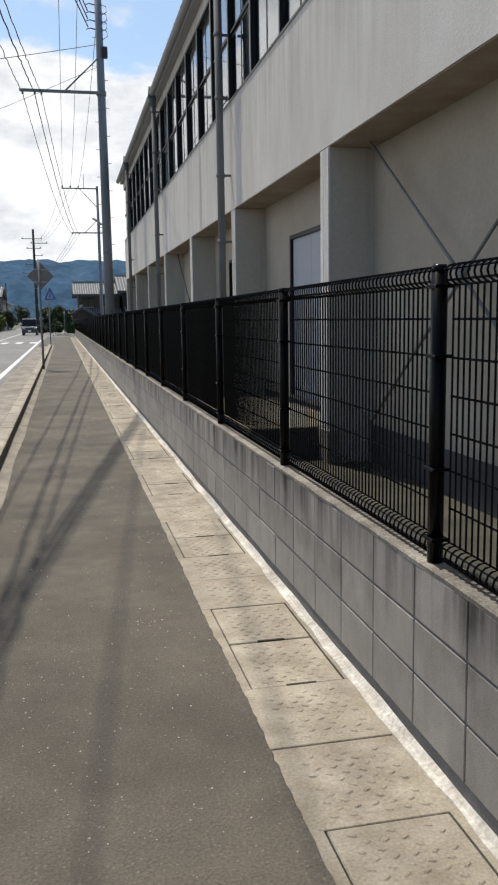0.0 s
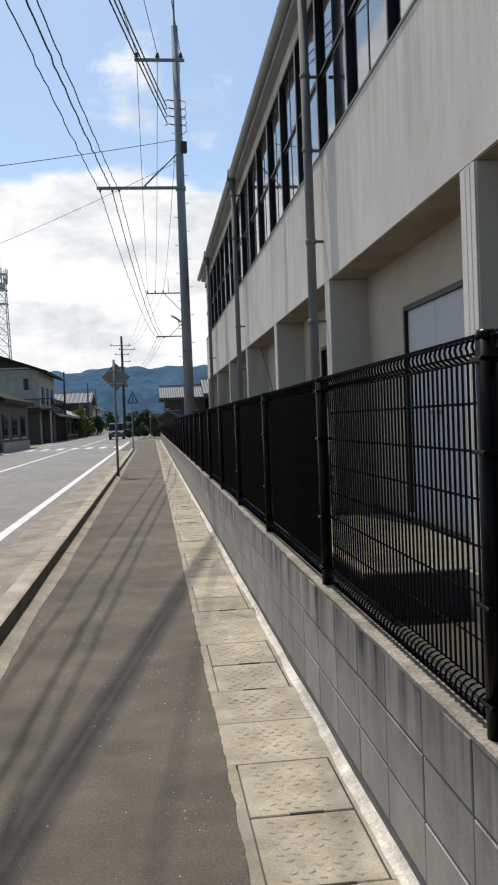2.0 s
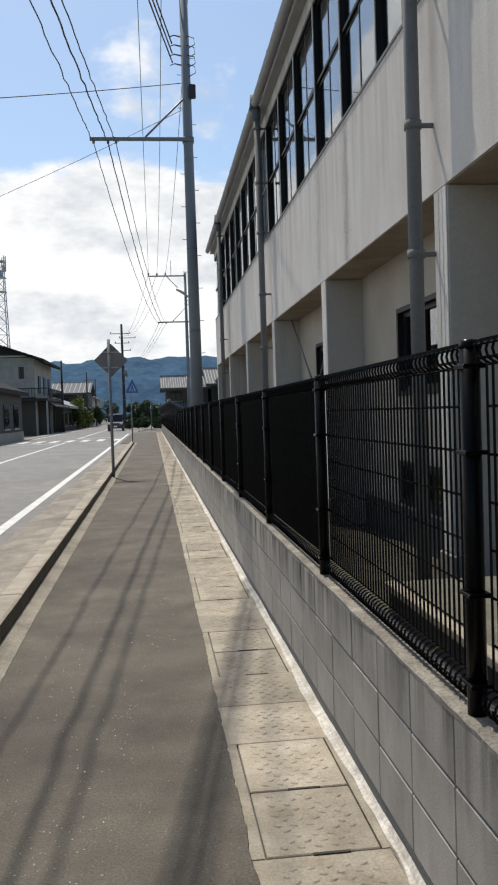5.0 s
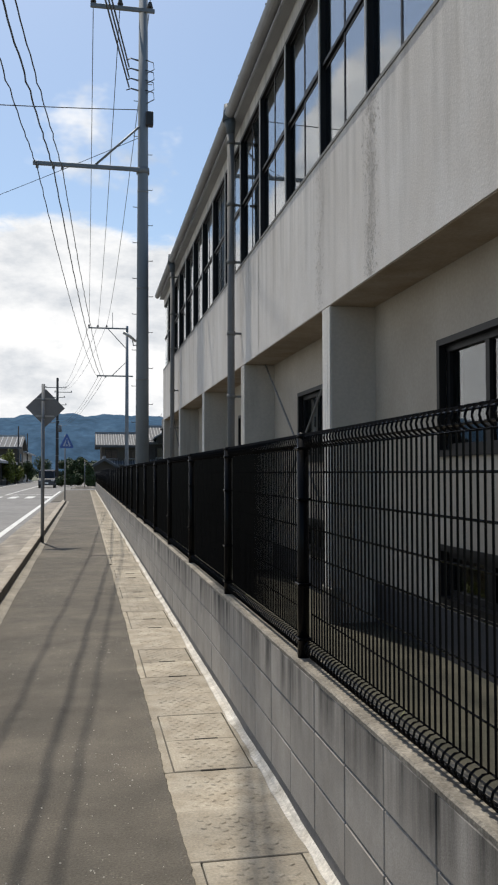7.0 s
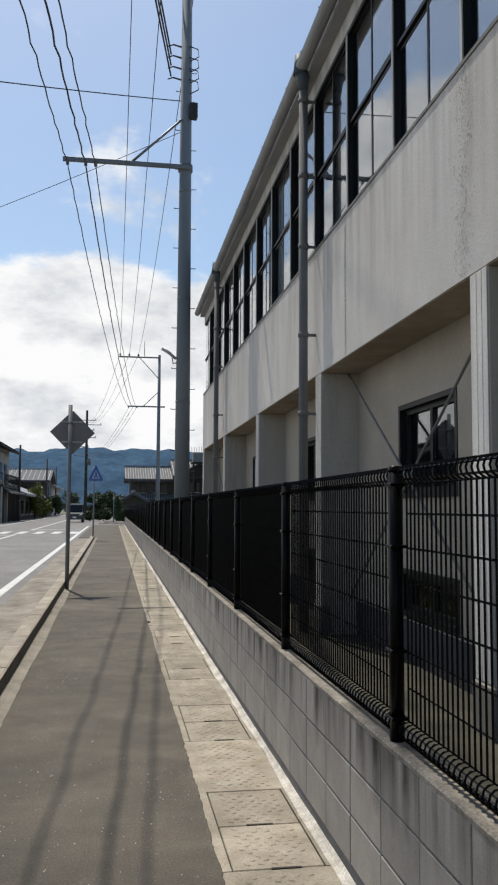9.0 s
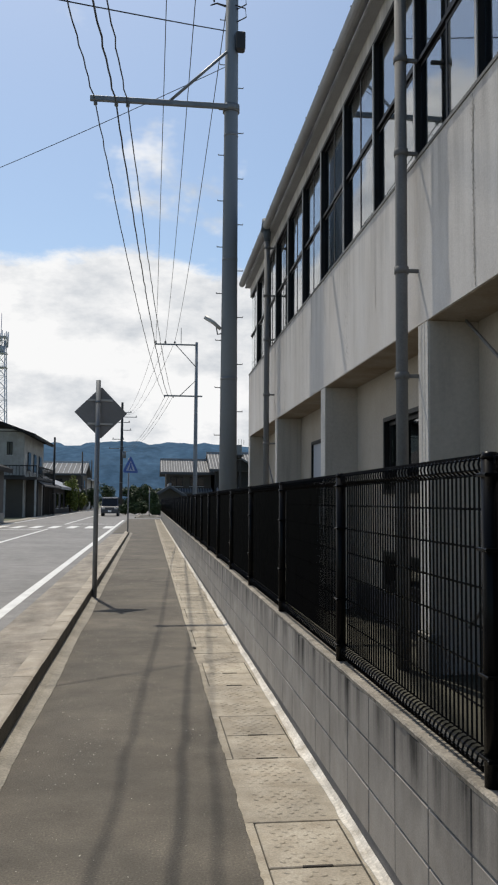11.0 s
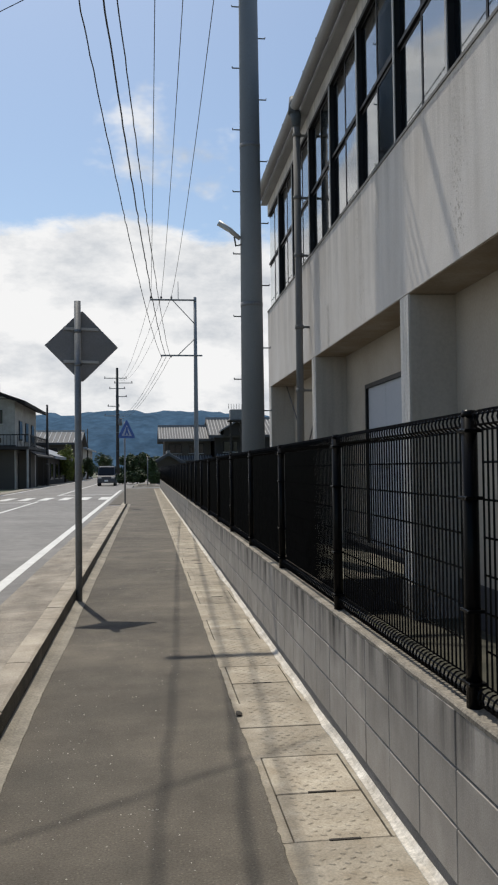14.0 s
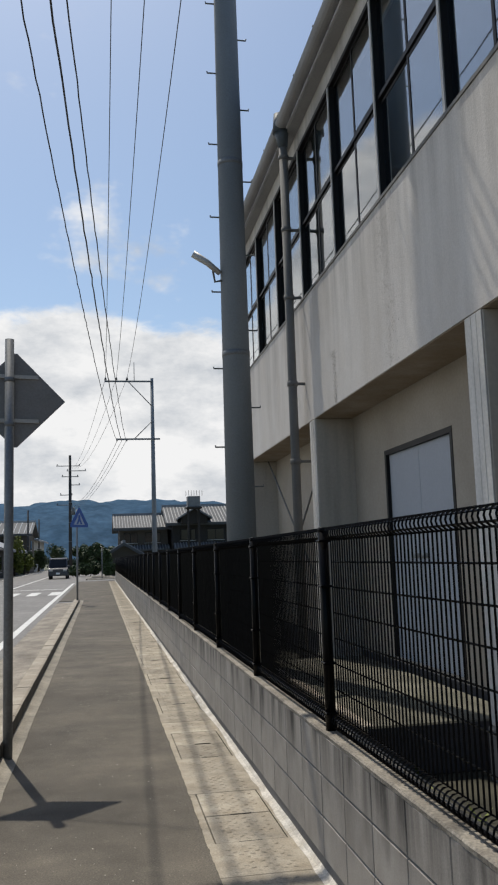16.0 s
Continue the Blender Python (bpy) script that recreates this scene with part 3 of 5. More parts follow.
for y0, y1 in ((5.6, 9.0), (23.3, 27.0)):
    st = thing("door_step", "pale concrete landing at the door", "step")
    la = part("landing", box(1.80, 2.93, y0, y1, 0.09, 0.42, 0.012), M_LANDING, st)
    part("nosing", box(1.775, 1.845, y0 + 0.01, y1 - 0.01, 0.375, 0.428, 0.008), M_KERB, st, "pale worn concrete edge")
    # Side faces take the dark plinth colour to paint their shade.
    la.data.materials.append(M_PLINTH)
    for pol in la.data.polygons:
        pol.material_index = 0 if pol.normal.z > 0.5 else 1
structure("car_park", box(3.0, 30, 34, 82.4, -0.07, 0.03), M_ROAD, "grey asphalt yard beyond the building", "ground")

# ---------------------------------------------------------------- mesh fence
FENCE_X, POST_FIRST, POST_LAST = 1.20, -3, 41
fence = thing("mesh_fence", "black powder-coated welded wire fence on a block wall", "fence", at=(FENCE_X, 0, 0.69))


FOLD = [(0.0, 0.0), (-0.016, 0.003), (-0.029, 0.014), (-0.034, 0.032), (-0.029, 0.050), (-0.016, 0.061), (0.0, 0.064)]
BEND = [(x, z + 0.016) for x, z in FOLD] + [(x, z + 0.928) for x, z in FOLD]
RAILS = [BEND[0], BEND[2], BEND[4], BEND[6]] + [(0.004, 0.195 + 0.125 * k) for k in range(6)] + [BEND[7], BEND[9], BEND[11], BEND[13]]
WX = 0.022                      # the mesh stands between the posts


def add_wire(bm, y):
    add_tube(bm, [(x + WX, y, z) for x, z in BEND], 0.0040, 4, caps=False)


def add_rail(bm, x, z):
    add_tube(bm, [(x + WX + 0.005, 0.035, z), (x + WX + 0.005, 1.965, z)], 0.0040, 4, caps=False)


pan = bmesh.new()
for i in range(48):
    add_wire(pan, 0.06 + i * 0.04)
for x, z in RAILS:
    add_rail(pan, x, z)
panel_me = mesh_of("wire_panel", pan, M_BLACK)
wb = bmesh.new()
add_wire(wb, 0)
wire_me = mesh_of("wire", wb, M_BLACK)
rail_mes = []
for x, z in RAILS:
    bm = bmesh.new()
    add_rail(bm, x, z)
    rail_mes.append(mesh_of("rail_wire", bm, M_BLACK))
post_me = mesh_of("post", tube([(0, 0, -0.05), (0, 0, 0.975)], 0.027, 14), M_BLACK)
postcap_me = mesh_of("post_cap", tube([(0, 0, 0.975), (0, 0, 0.985), (0, 0, 0.995)], 0.029, 14, 0.022), M_BLACK)
clamp_bm = box(-0.031, 0.031, -0.040, 0.036, -0.006, 0.006, 0.002)
add_tube(clamp_bm, [(-0.030, -0.036, 0), (-0.030, -0.046, 0)], 0.005, 6)
clamp_me = mesh_of("clamp", clamp_bm, M_BLACK)
for k in range(POST_FIRST, POST_LAST + 1):
    po = part("post", post_me, None, fence)
    po.location = (0, 2.0 * k, 0)
    part("post_cap", postcap_me, None, po)
    if k < 16:
        for z in (0.085, 0.325, 0.70, 0.925):
            part("clamp", clamp_me, None, po).location = (0, 0, z)
    if k == POST_LAST:
        break
    if 0 <= k < 6:
        lead = part("wire_panel", rail_mes[0], None, fence)
        for me in rail_mes[1:]:
            part("rail_wire", me, None, lead)
        for i in range(48):
            part("wire", wire_me, None, lead).location = (0, 0.06 + i * 0.04, 0)
    else:
        lead = tagged(part("wire_panel", panel_me, None, fence), kind="stuff")
    lead.location = (0, 2.0 * k, 0)

# ---------------------------------------------------------------- utility poles and cables


def utility_pole(name, x, y, h, r0, r1, label, steps=True, material=None):
    p = thing(name, label, "utility pole", "utility poles", at=(x, y, 0))
    part("shaft", tube([(0, 0, -0.06), (0, 0, h * 0.5), (0, 0, h)], r0, 20, r1), material or M_POLE, p)
    for z in (h * 0.27, h * 0.43, h * 0.6):
        r = r0 + (r1 - r0) * z / h
        part("band", tube([(0, 0, z - 0.03), (0, 0, z + 0.03)], r + 0.003, 20), M_STEEL, p)
    if steps:
        z, s = 2.3, 1
        while z < h - 2.5:
            r = r0 + (r1 - r0) * z / h
            part("step_bolt", tube([(s * r * 0.8, 0, z), (s * (r + 0.10), 0, z), (s * (r + 0.10), 0, z + 0.02)], 0.009, 6), M_STEEL, p)
            z, s = z + 0.44, -s
    return p


def crossarm(p, x0, x1, z, brace=None, pins=(), hang=False):
    a = part("crossarm", box(x0, x1, -0.14, -0.06, z - 0.045, z + 0.045, 0.005), M_STEEL, p)
    if brace:
        part("brace", tube([(brace[0], -0.1, z), (brace[1], -0.1, brace[2])], 0.028, 6), M_STEEL, p)
    for x in pins:
        if hang:
            part("cable_clamp", tube([(x, -0.1, z + 0.02), (x, -0.1, z - 0.12)], 0.035, 8), M_STEEL, a)
        else:
            ins = bmesh.new()
            add_tube(ins, [(x, -0.1, z + 0.04), (x, -0.1, z + 0.10)], 0.02, 8)
            add_tube(ins, [(x, -0.1, z + 0.09), (x, -0.1, z + 0.15)], 0.075, 10, 0.055)
            add_tube(ins, [(x, -0.1, z + 0.14), (x, -0.1, z + 0.22)], 0.06, 10, 0.04)
            part("insulator", ins, M_CERAMIC, a)
    return a


P1X, P1Y = 1.60, 26.9
pole1 = utility_pole("utility_pole", P1X, P1Y, 14.0, 0.172, 0.105, "tall grey concrete utility pole with step bolts and crossarms")
crossarm(pole1, 0.31 - P1X, 1.87 - P1X, 12.9, None, (0.38 - P1X, 1.03 - P1X, 1.76 - P1X))
crossarm(pole1, -1.02 - P1X, 1.74 - P1X, 8.92, (0.40 - P1X, 1.50 - P1X, 9.98), (-0.92 - P1X, -0.54 - P1X, -0.33 - P1X), True)
part("arm_band", tube([(0, 0, 8.85), (0, 0, 8.99)], 0.16, 16), M_STEEL, pole1)
part("top_spike", tube([(0, 0, 14.0), (0, 0, 15.0)], 0.03, 8), M_STEEL, pole1)
for z in (10.9, 11.15, 11.4, 11.65):
    part("rack_insulator", tube([(-0.12, -0.06, z), (-0.30, -0.10, z + 0.02), (-0.42, -0.10, z - 0.03)], 0.022, 8, 0.012), M_CERAMIC, pole1)
    part("jumper_loop", tube([(0.05, -0.12, z), (0.24, -0.12, z - 0.05), (0.26, -0.12, z - 0.22), (0.08, -0.12, z - 0.33)], 0.012, 6), M_WIRE, pole1)
part("junction_box", box(0.06, 0.24, -0.22, -0.04, 10.0, 10.35, 0.02), M_WIRE, pole1, "black cable junction box")
lamp_arm = part("lamp_bracket", tube([(-0.14, -0.05, 4.62), (-0.22, -0.05, 4.60), (-0.24, -0.05, 4.72), (-0.18, -0.05, 4.76)], 0.014, 8), M_STEEL, pole1)
lb = bmesh.new()
add_tube(lb, [(-0.16, -0.05, 4.70), (-0.30, -0.05, 4.82), (-0.46, -0.05, 4.92)], 0.030, 10, 0.042)
part("street_lamp_head", lb, M_ALU, pole1, "pale street lamp head")
part("cable_conduit", tube([(0.13, 0.10, 0.0), (0.11, 0.10, 10.0)], 0.022, 8), M_PIPE, pole1)

P2X, P2Y = 3.05, 65.0
pole2 = utility_pole("utility_pole", P2X, P2Y, 11.7, 0.15, 0.09, "slim grey concrete utility pole behind the fence", False)
crossarm(pole2, 0.40 - P2X, 3.10 - P2X, 11.5, (1.7 - P2X, -0.05, 10.1), (0.45 - P2X, 1.05 - P2X, 1.65 - P2X))
crossarm(pole2, 1.00 - P2X, 3.45 - P2X, 8.2, (2.0 - P2X, -0.05, 9.2), (1.05 - P2X, 1.6 - P2X), True)
part("arm_spike", tube([(2.05 - P2X, -0.1, 11.5), (2.05 - P2X, -0.1, 12.6)], 0.02, 6), M_STEEL, pole2)
P3X, P3Y = -3.45, 121.0
pole3 = utility_pole("utility_pole", P3X, P3Y, 14.2, 0.22, 0.15, "dark distant utility pole with several crossarms", False, M_DARKPOLE)
for z, a, b in ((12.9, -1.6, 1.2), (12.3, -0.4, 1.9), (11.6, -1.0, 1.0), (10.6, -0.2, 1.2), (9.4, -1.2, 0.3), (8.2, -1.6, 0.3)):
    crossarm(pole3, a, b, z, None, (a + 0.1, b - 0.1))
part("transformer", tube([(0.32, -0.1, 7.0), (0.32, -0.1, 7.9)], 0.27, 12), M_STEEL, pole3)
P0X, P0Y = -9.4, -50.0
pole0 = utility_pole("utility_pole", P0X, P0Y, 14.0, 0.172, 0.105, "tall grey concrete utility pole across the road", False)
crossarm(pole0, -0.3, 3.7, 12.9, None, (2.1, 2.8, 3.5))
crossarm(pole0, -1.6, 0.3, 11.4, None, (-1.4,))
crossarm(pole0, -0.2, 5.8, 9.3, (2.0, 0.0, 10.4), (5.36, 5.48, 5.6), True)
for x, y, h in ((-9.5, 55.0, 7.4), (-9.6, 100.0, 8.0), (-9.5, 135.0, 8.5), (-10.5, 170.0, 9.0)):
    pp = utility_pole("utility_pole", x, y, h, 0.19 if y < 60 else 0.15, 0.15 if y < 60 else 0.10, "dark backlit timber pole beside the far verge", False, M_DARKPOLE)


def cable(name, a, b, sag, r, label, n=22, wave=0.0):
    """A hanging cable; wave: how far a loosely lashed one winds about its line."""
    a, b = Vector(a), Vector(b)
    if wave:
        n = int((b - a).length / 0.4)
    pts = [a.lerp(b, i / n) - Vector((0, 0, 4 * sag * (i / n) * (1 - i / n))) for i in range(n + 1)]
    if wave:
        for i in range(1, n):
            pts[i] += Vector((noise.noise((i * 0.83, a.x, 1)), 0, noise.noise((i * 0.83, a.x, 7)))) * wave
    return tagged(part(name, tube(pts, r, 5), M_WIRE), label, "cable", "overhead cables")


HI = "thin black power line strung between poles"
LO = "black overhead telecom cable strung between poles"
for k, x in enumerate((0.38, 1.03, 1.76)):
    cable("power_line", (P0X + 2.1 + 0.7 * k, P0Y - 0.1, 13.1), (x, P1Y - 0.1, 13.1), 1.6, 0.011, HI, 40)
    cable("power_line", (x, P1Y - 0.1, 13.1), (0.45 + 0.6 * k, P2Y - 0.1, 11.7), 0.9, 0.011, HI)
    cable("power_line", (0.45 + 0.6 * k, P2Y - 0.1, 11.7), (P3X + 0.2 + 0.3 * k, P3Y - 0.1, 12.6), 1.1, 0.011, HI)
for k, x in enumerate((-0.92, -0.54, -0.33)):
    cable("telecom_cable", (P0X + 5.6 - 0.12 * k, P0Y - 0.1, 9.2), (x, P1Y - 0.1, 8.82), 2.0, 0.016 if k == 1 else 0.012, LO, 40, 0.04)
    cable("telecom_cable", (x, P1Y - 0.1, 8.82), (1.05 + 0.25 * k, P2Y - 0.1, 8.1), 0.8, 0.016 if k == 1 else 0.012, LO, 22, 0.02)
    cable("telecom_cable", (1.05 + 0.25 * k, P2Y - 0.1, 8.1), (P3X + 0.2, P3Y - 0.1, 8.4 - 0.3 * k), 1.0, 0.012, LO)
for k in range(3):
    cable("low_voltage_cable", (P0X - 1.4, P0Y - 0.1, 11.2 + 0.25 * k), (P1X - 0.35, P1Y - 0.1, 10.95 + 0.25 * k), 1.5, 0.019, LO, 40)
cable("service_cable", (P1X - 0.1, P1Y, 10.45), (-12.0, 13.0, 4.45), 0.20, 0.011, "thin service cable crossing the road")
cable("service_cable", (P1X - 0.1, P1Y, 9.75), (-13.0, 32.5, 5.6), 0.3, 0.007, "thin service cable crossing the road")

# ---------------------------------------------------------------- road signs
SGX, SGY = -0.655, 25.05
sign = thing("warning_sign", "back of a grey diamond road sign on a steel post", "road sign", at=(SGX, SGY, 0))
part("sign_post", tube([(0, 0, -0.05), (0, 0, 3.44)], 0.038, 14), M_STEEL, sign, "galvanised steel post")
plate = bmesh.new()
ring = [(0.42, 0), (0.015, 0.405), (-0.015, 0.405), (-0.42, 0), (-0.015, -0.405), (0.015, -0.405)]
fr_ = [plate.verts.new((x, 0.055, 2.80 + z)) for x, z in ring]
bk_ = [plate.verts.new((x, 0.051, 2.80 + z)) for x, z in ring]
plate.faces.new(fr_)
plate.faces.new(list(reversed(bk_)))
for k in range(6):
    plate.faces.new((fr_[k], fr_[(k + 1) % 6], bk_[(k + 1) % 6], bk_[k]))
pl = part("plate", plate, M_SIGNBACK, sign, "dull grey back of the plate")
pl.matrix_local = pose(0.055, 0.0, 0.125, 0, 0, 12)
for z in (2.62, 3.00):
    part("plate_rail", box(-0.21, 0.19, 0.030, 0.0505, z - 0.016, z + 0.016), M_ALU, pl)
    part("clip", tube([(0, 0, z + 0.07), (0, 0, z + 0.11)], 0.042, 12), M_STEEL, sign)

S2X, S2Y = -0.74, 49.0
s2 = thing("crossing_sign", "blue pentagon pedestrian crossing sign on a white post", "road sign", at=(S2X, S2Y, 0))
part("sign_post", tube([(0, 0, -0.05), (0, 0, 3.4)], 0.035, 12), M_STEEL, s2)
pent = [(-0.40, 2.75), (0.40, 2.75), (0.40, 2.86), (0.03, 3.46), (-0.03, 3.46), (-0.40, 2.86)]


def flat(points, y0, y1):
    bm = bmesh.new()
    f = [bm.verts.new((x, y0, z)) for x, z in points]
    b = [bm.verts.new((x, y1, z)) for x, z in points]
    n = len(points)
    bm.faces.new(f)
    bm.faces.new(list(reversed(b)))
    for k in range(n):
        bm.faces.new((f[k], f[(k + 1) % n], b[(k + 1) % n], b[k]))
    return bm


pb = part("plate", flat(pent, -0.05, -0.044), M_BLUE, s2, "blue plate")
pb.matrix_local = pose(0.05, 0, 0, 0, 0, 40)
part("white_triangle", flat([(-0.25, 2.84), (0.25, 2.84), (0.0, 3.28)], -0.054, -0.051), M_SIGNWHITE, pb)
part("symbol", flat([(-0.13, 2.86), (-0.06, 2.86), (0.0, 2.98), (0.06, 2.86), (0.13, 2.86), (0.05, 3.05), (0.04, 3.19), (-0.04, 3.19), (-0.05, 3.05)], -0.058, -0.055), M_BLUE, pb)

# ---------------------------------------------------------------- houses


def add_gable(bm, x0, x1, y0, y1, z0, rise, over, along_y=True, t=0.3):
    if along_y:
        xm = (x0 + x1) / 2
        prof = [(x0 - over, z0 - over * rise / (xm - x0)), (xm, z0 + rise), (x1 + over, z0 - over * rise / (xm - x0))]
        prof = prof + [(x, z - t) for x, z in reversed(prof)]
        a = [bm.verts.new((x, y0 - over, z)) for x, z in prof]
        b = [bm.verts.new((x, y1 + over, z)) for x, z in prof]
    else:
        ym = (y0 + y1) / 2
        prof = [(y0 - over, z0 - over * rise / (ym - y0)), (ym, z0 + rise), (y1 + over, z0 - over * rise / (ym - y0))]
        prof = prof + [(y, z - t) for y, z in reversed(prof)]
        a = [bm.verts.new((x0 - over, y, z)) for y, z in prof]
        b = [bm.verts.new((x1 + over, y, z)) for y, z in prof]
    n = len(prof)
    for k in range(n):
        bm.faces.new((a[k], a[(k + 1) % n], b[(k + 1) % n], b[k]))
    bm.faces.new((a[0], a[1], a[4], a[5]))
    bm.faces.new((a[1], a[2], a[3], a[4]))
    bm.faces.new((b[0], b[1], b[4], b[5]))
    bm.faces.new((b[1], b[2], b[3], b[4]))


def gable_wall(x0, x1, y0, y1, z0, z1, rise, along_y):
    """House body with its gable ends."""
    bm = bmesh.new()
    if along_y:
        prof = [(x0, z0), (x1, z0), (x1, z1), ((x0 + x1) / 2, z1 + rise), (x0, z1)]
        a = [bm.verts.new((x, y0, z)) for x, z in prof]
        b = [bm.verts.new((x, y1, z)) for x, z in prof]
    else:
        prof = [(y0, z0), (y1, z0), (y1, z1), ((y0 + y1) / 2, z1 + rise), (y0, z1)]
        a = [bm.verts.new((x0, y, z)) for y, z in prof]
        b = [bm.verts.new((x1, y, z)) for y, z in prof]
    for k in range(5):
        bm.faces.new((a[k], a[(k + 1) % 5], b[(k + 1) % 5], b[k]))
    bm.faces.new(list(reversed(a)))
    bm.faces.new(b)
    return bm


def house_window(house, x, y, z, w, h, side):
    """A framed window that stands on a wall; side: the way the wall looks (-y or x)."""
    if side == "y":
        wn_ = part("window", box(x - w / 2, x + w / 2, y - 0.05, y + 0.02, z, z + h), M_BRONZE, house)
        for s in (-1, 1):
            part("pane", box(x + (s - 1) * w / 4 + 0.04, x + (s + 1) * w / 4 - 0.04, y - 0.06, y - 0.051, z + 0.06, z + h - 0.06), M_CARGLASS, wn_)
        part("sill", box(x - w / 2 - 0.05, x + w / 2 + 0.05, y - 0.09, y + 0.01, z - 0.06, z), M_ALU, wn_)
    else:
        wn_ = part("window", box(x - 0.02, x + 0.05, y - w / 2, y + w / 2, z, z + h), M_BRONZE, house)
        for s in (-1, 1):
            part("pane", box(x + 0.051, x + 0.06, y + (s - 1) * w / 4 + 0.04, y + (s + 1) * w / 4 - 0.04, z + 0.06, z + h - 0.06), M_CARGLASS, wn_)
        part("sill", box(x - 0.01, x + 0.09, y - w / 2 - 0.05, y + w / 2 + 0.05, z - 0.06, z), M_ALU, wn_)


def house(name, label, x0, x1, y0, y1, h, rise, along_y, wall_m, roof_m, wins=(), over=0.6, ribs=0):
    hs = thing(name, label, "house", at=(0, 0, 0))
    part("wall", gable_wall(x0, x1, y0, y1, -0.08, h, rise - 0.03, along_y), wall_m, hs)
    bm = bmesh.new()
    add_gable(bm, x0, x1, y0, y1, h + 0.12, rise, over, along_y)
    rf = part("roof", bm, M_TILE_GAP if ribs else roof_m, hs)
    rb = bmesh.new()
    if along_y:
        add_box(rb, (x0 + x1) / 2 - 0.15, (x0 + x1) / 2 + 0.15, y0 - over, y1 + over, h + rise + 0.05, h + rise + 0.35)
    else:
        add_box(rb, x0 - over, x1 + over, (y0 + y1) / 2 - 0.15, (y0 + y1) / 2 + 0.15, h + rise + 0.05, h + rise + 0.35)
    part("ridge", rb, roof_m, rf)
    for k in range(ribs):
        bm = bmesh.new()
        f = (k + 0.5) / ribs
        if along_y:
            y, xm, e = y0 - over + (y1 - y0 + 2 * over) * f, (x0 + x1) / 2, over * rise / ((x1 - x0) / 2)
            add_tube(bm, [(x0 - over, y, h + 0.14 - e), (xm, y, h + 0.14 + rise), (x1 + over, y, h + 0.14 - e)], 0.055, 5)
        else:
            x, ym, e = x0 - over + (x1 - x0 + 2 * over) * f, (y0 + y1) / 2, over * rise / ((y1 - y0) / 2)
            add_tube(bm, [(x, y0 - over, h + 0.14 - e), (x, ym, h + 0.14 + rise), (x, y1 + over, h + 0.14 - e)], 0.055, 5)
        part("roof_rib", bm, roof_m, rf)
    for x, y, z, w, hh, side in wins:
        house_window(hs, x, y, z, w, hh, side)
    return hs


def pent_roof(hs, x0, x1, y, z, depth, drop):
    """A narrow tiled roof along the front, with its rows of tiles."""
    bm = prism([(y, z), (y - depth, z - drop), (y - depth, z - drop - 0.14), (y, z - 0.14)], x0, x1)
    for v in bm.verts:
        v.co = (v.co.y, v.co.x, v.co.z)
    pr = part("pent_roof", bm, M_TILE_GAP, hs)
    n = int((x1 - x0) / 0.33)
    for k in range(n):
        x = x0 + (k + 0.5) * (x1 - x0) / n
        part("roof_rib", tube([(x, y, z + 0.03), (x, y - depth - 0.05, z - drop + 0.03)], 0.07, 5), M_TILE, pr)


hA = house("house", "two-storey grey house with dark gable roof and balcony", -23.0, -11.2, 90, 104, 7.75, 2.1, True, M_HOUSEWALL, M_EAVES,
           [(-16.8, 90, 6.2, 3.0, 1.1, "y"), (-12.5, 90, 5.6, 0.5, 1.2, "y"), (-11.16, 93, 4.2, 1.7, 1.8, "x"), (-11.16, 97, 4.2, 1.7, 1.8, "x"), (-11.16, 101, 4.2, 1.7, 1.8, "x"), (-11.2, 94, 0.2, 1.9, 2.0, "x"), (-11.2, 100, 0.2, 1.9, 2.0, "x")], 1.05)
bal = part("balcony", box(-11.2, -9.9, 90.3, 103.7, 3.35, 3.6), M_TIMBER, hA, "dark timber balcony")
part("balcony_rail", box(-9.98, -9.90, 90.3, 103.7, 4.55, 4.65), M_TIMBER, bal)
for k in range(30):
    part("baluster", box(-9.96, -9.92, 90.35 + k * 0.455, 90.39 + k * 0.455, 3.6, 4.55), M_TIMBER, bal)
for yy in (90.4, 95.0, 99.5, 103.5):
    part("balcony_post", box(-10.05, -9.91, yy - 0.07, yy + 0.07, -0.08, 3.35), M_TIMBER, bal)
part("front_balcony", box(-15.6, -9.9, 88.9, 90.25, 3.35, 3.6), M_TIMBER, hA, "dark timber balcony")
fb = part("front_rail", box(-15.6, -9.9, 88.9, 88.98, 4.55, 4.65), M_TIMBER, hA)
for k in range(20):
    part("baluster", box(-15.58 + k * 0.296, -15.54 + k * 0.296, 88.92, 88.96, 3.6, 4.55), M_TIMBER, fb)
for xx in (-15.4, -12.7, -10.0):
    part("front_post", box(xx - 0.08, xx + 0.08, 88.95, 89.11, -0.08, 3.35), M_HOUSEWALL, hA)
part("entrance_wall", box(-11.15, -10.3, 91.5, 96.0, -0.08, 3.3), M_CREAM, hA)
part("lower_cladding", box(-22.9, -11.25, 89.94, 89.998, -0.08, 3.5), M_CREAM, hA, "brown lower storey")
part("porch_roof", prism([(-10.0, 3.30), (-9.3, 2.85), (-9.3, 2.72), (-10.0, 3.15)], 90.2, 103.8), M_TIMBER, hA)
part("verge_band", box(-22.6, -11.1, 89.93, 90.0, 3.55, 3.75), M_TIMBER, hA)
gp = bmesh.new()
tri = [(-22.9, 7.72), (-11.3, 7.72), (-17.1, 9.78)]
ga_ = [gp.verts.new((x, 89.94, z)) for x, z in tri]
gb_ = [gp.verts.new((x, 89.998, z)) for x, z in tri]
gp.faces.new(ga_)
gp.faces.new(list(reversed(gb_)))
for k in range(3):
    gp.faces.new((ga_[k], ga_[(k + 1) % 3], gb_[(k + 1) % 3], gb_[k]))
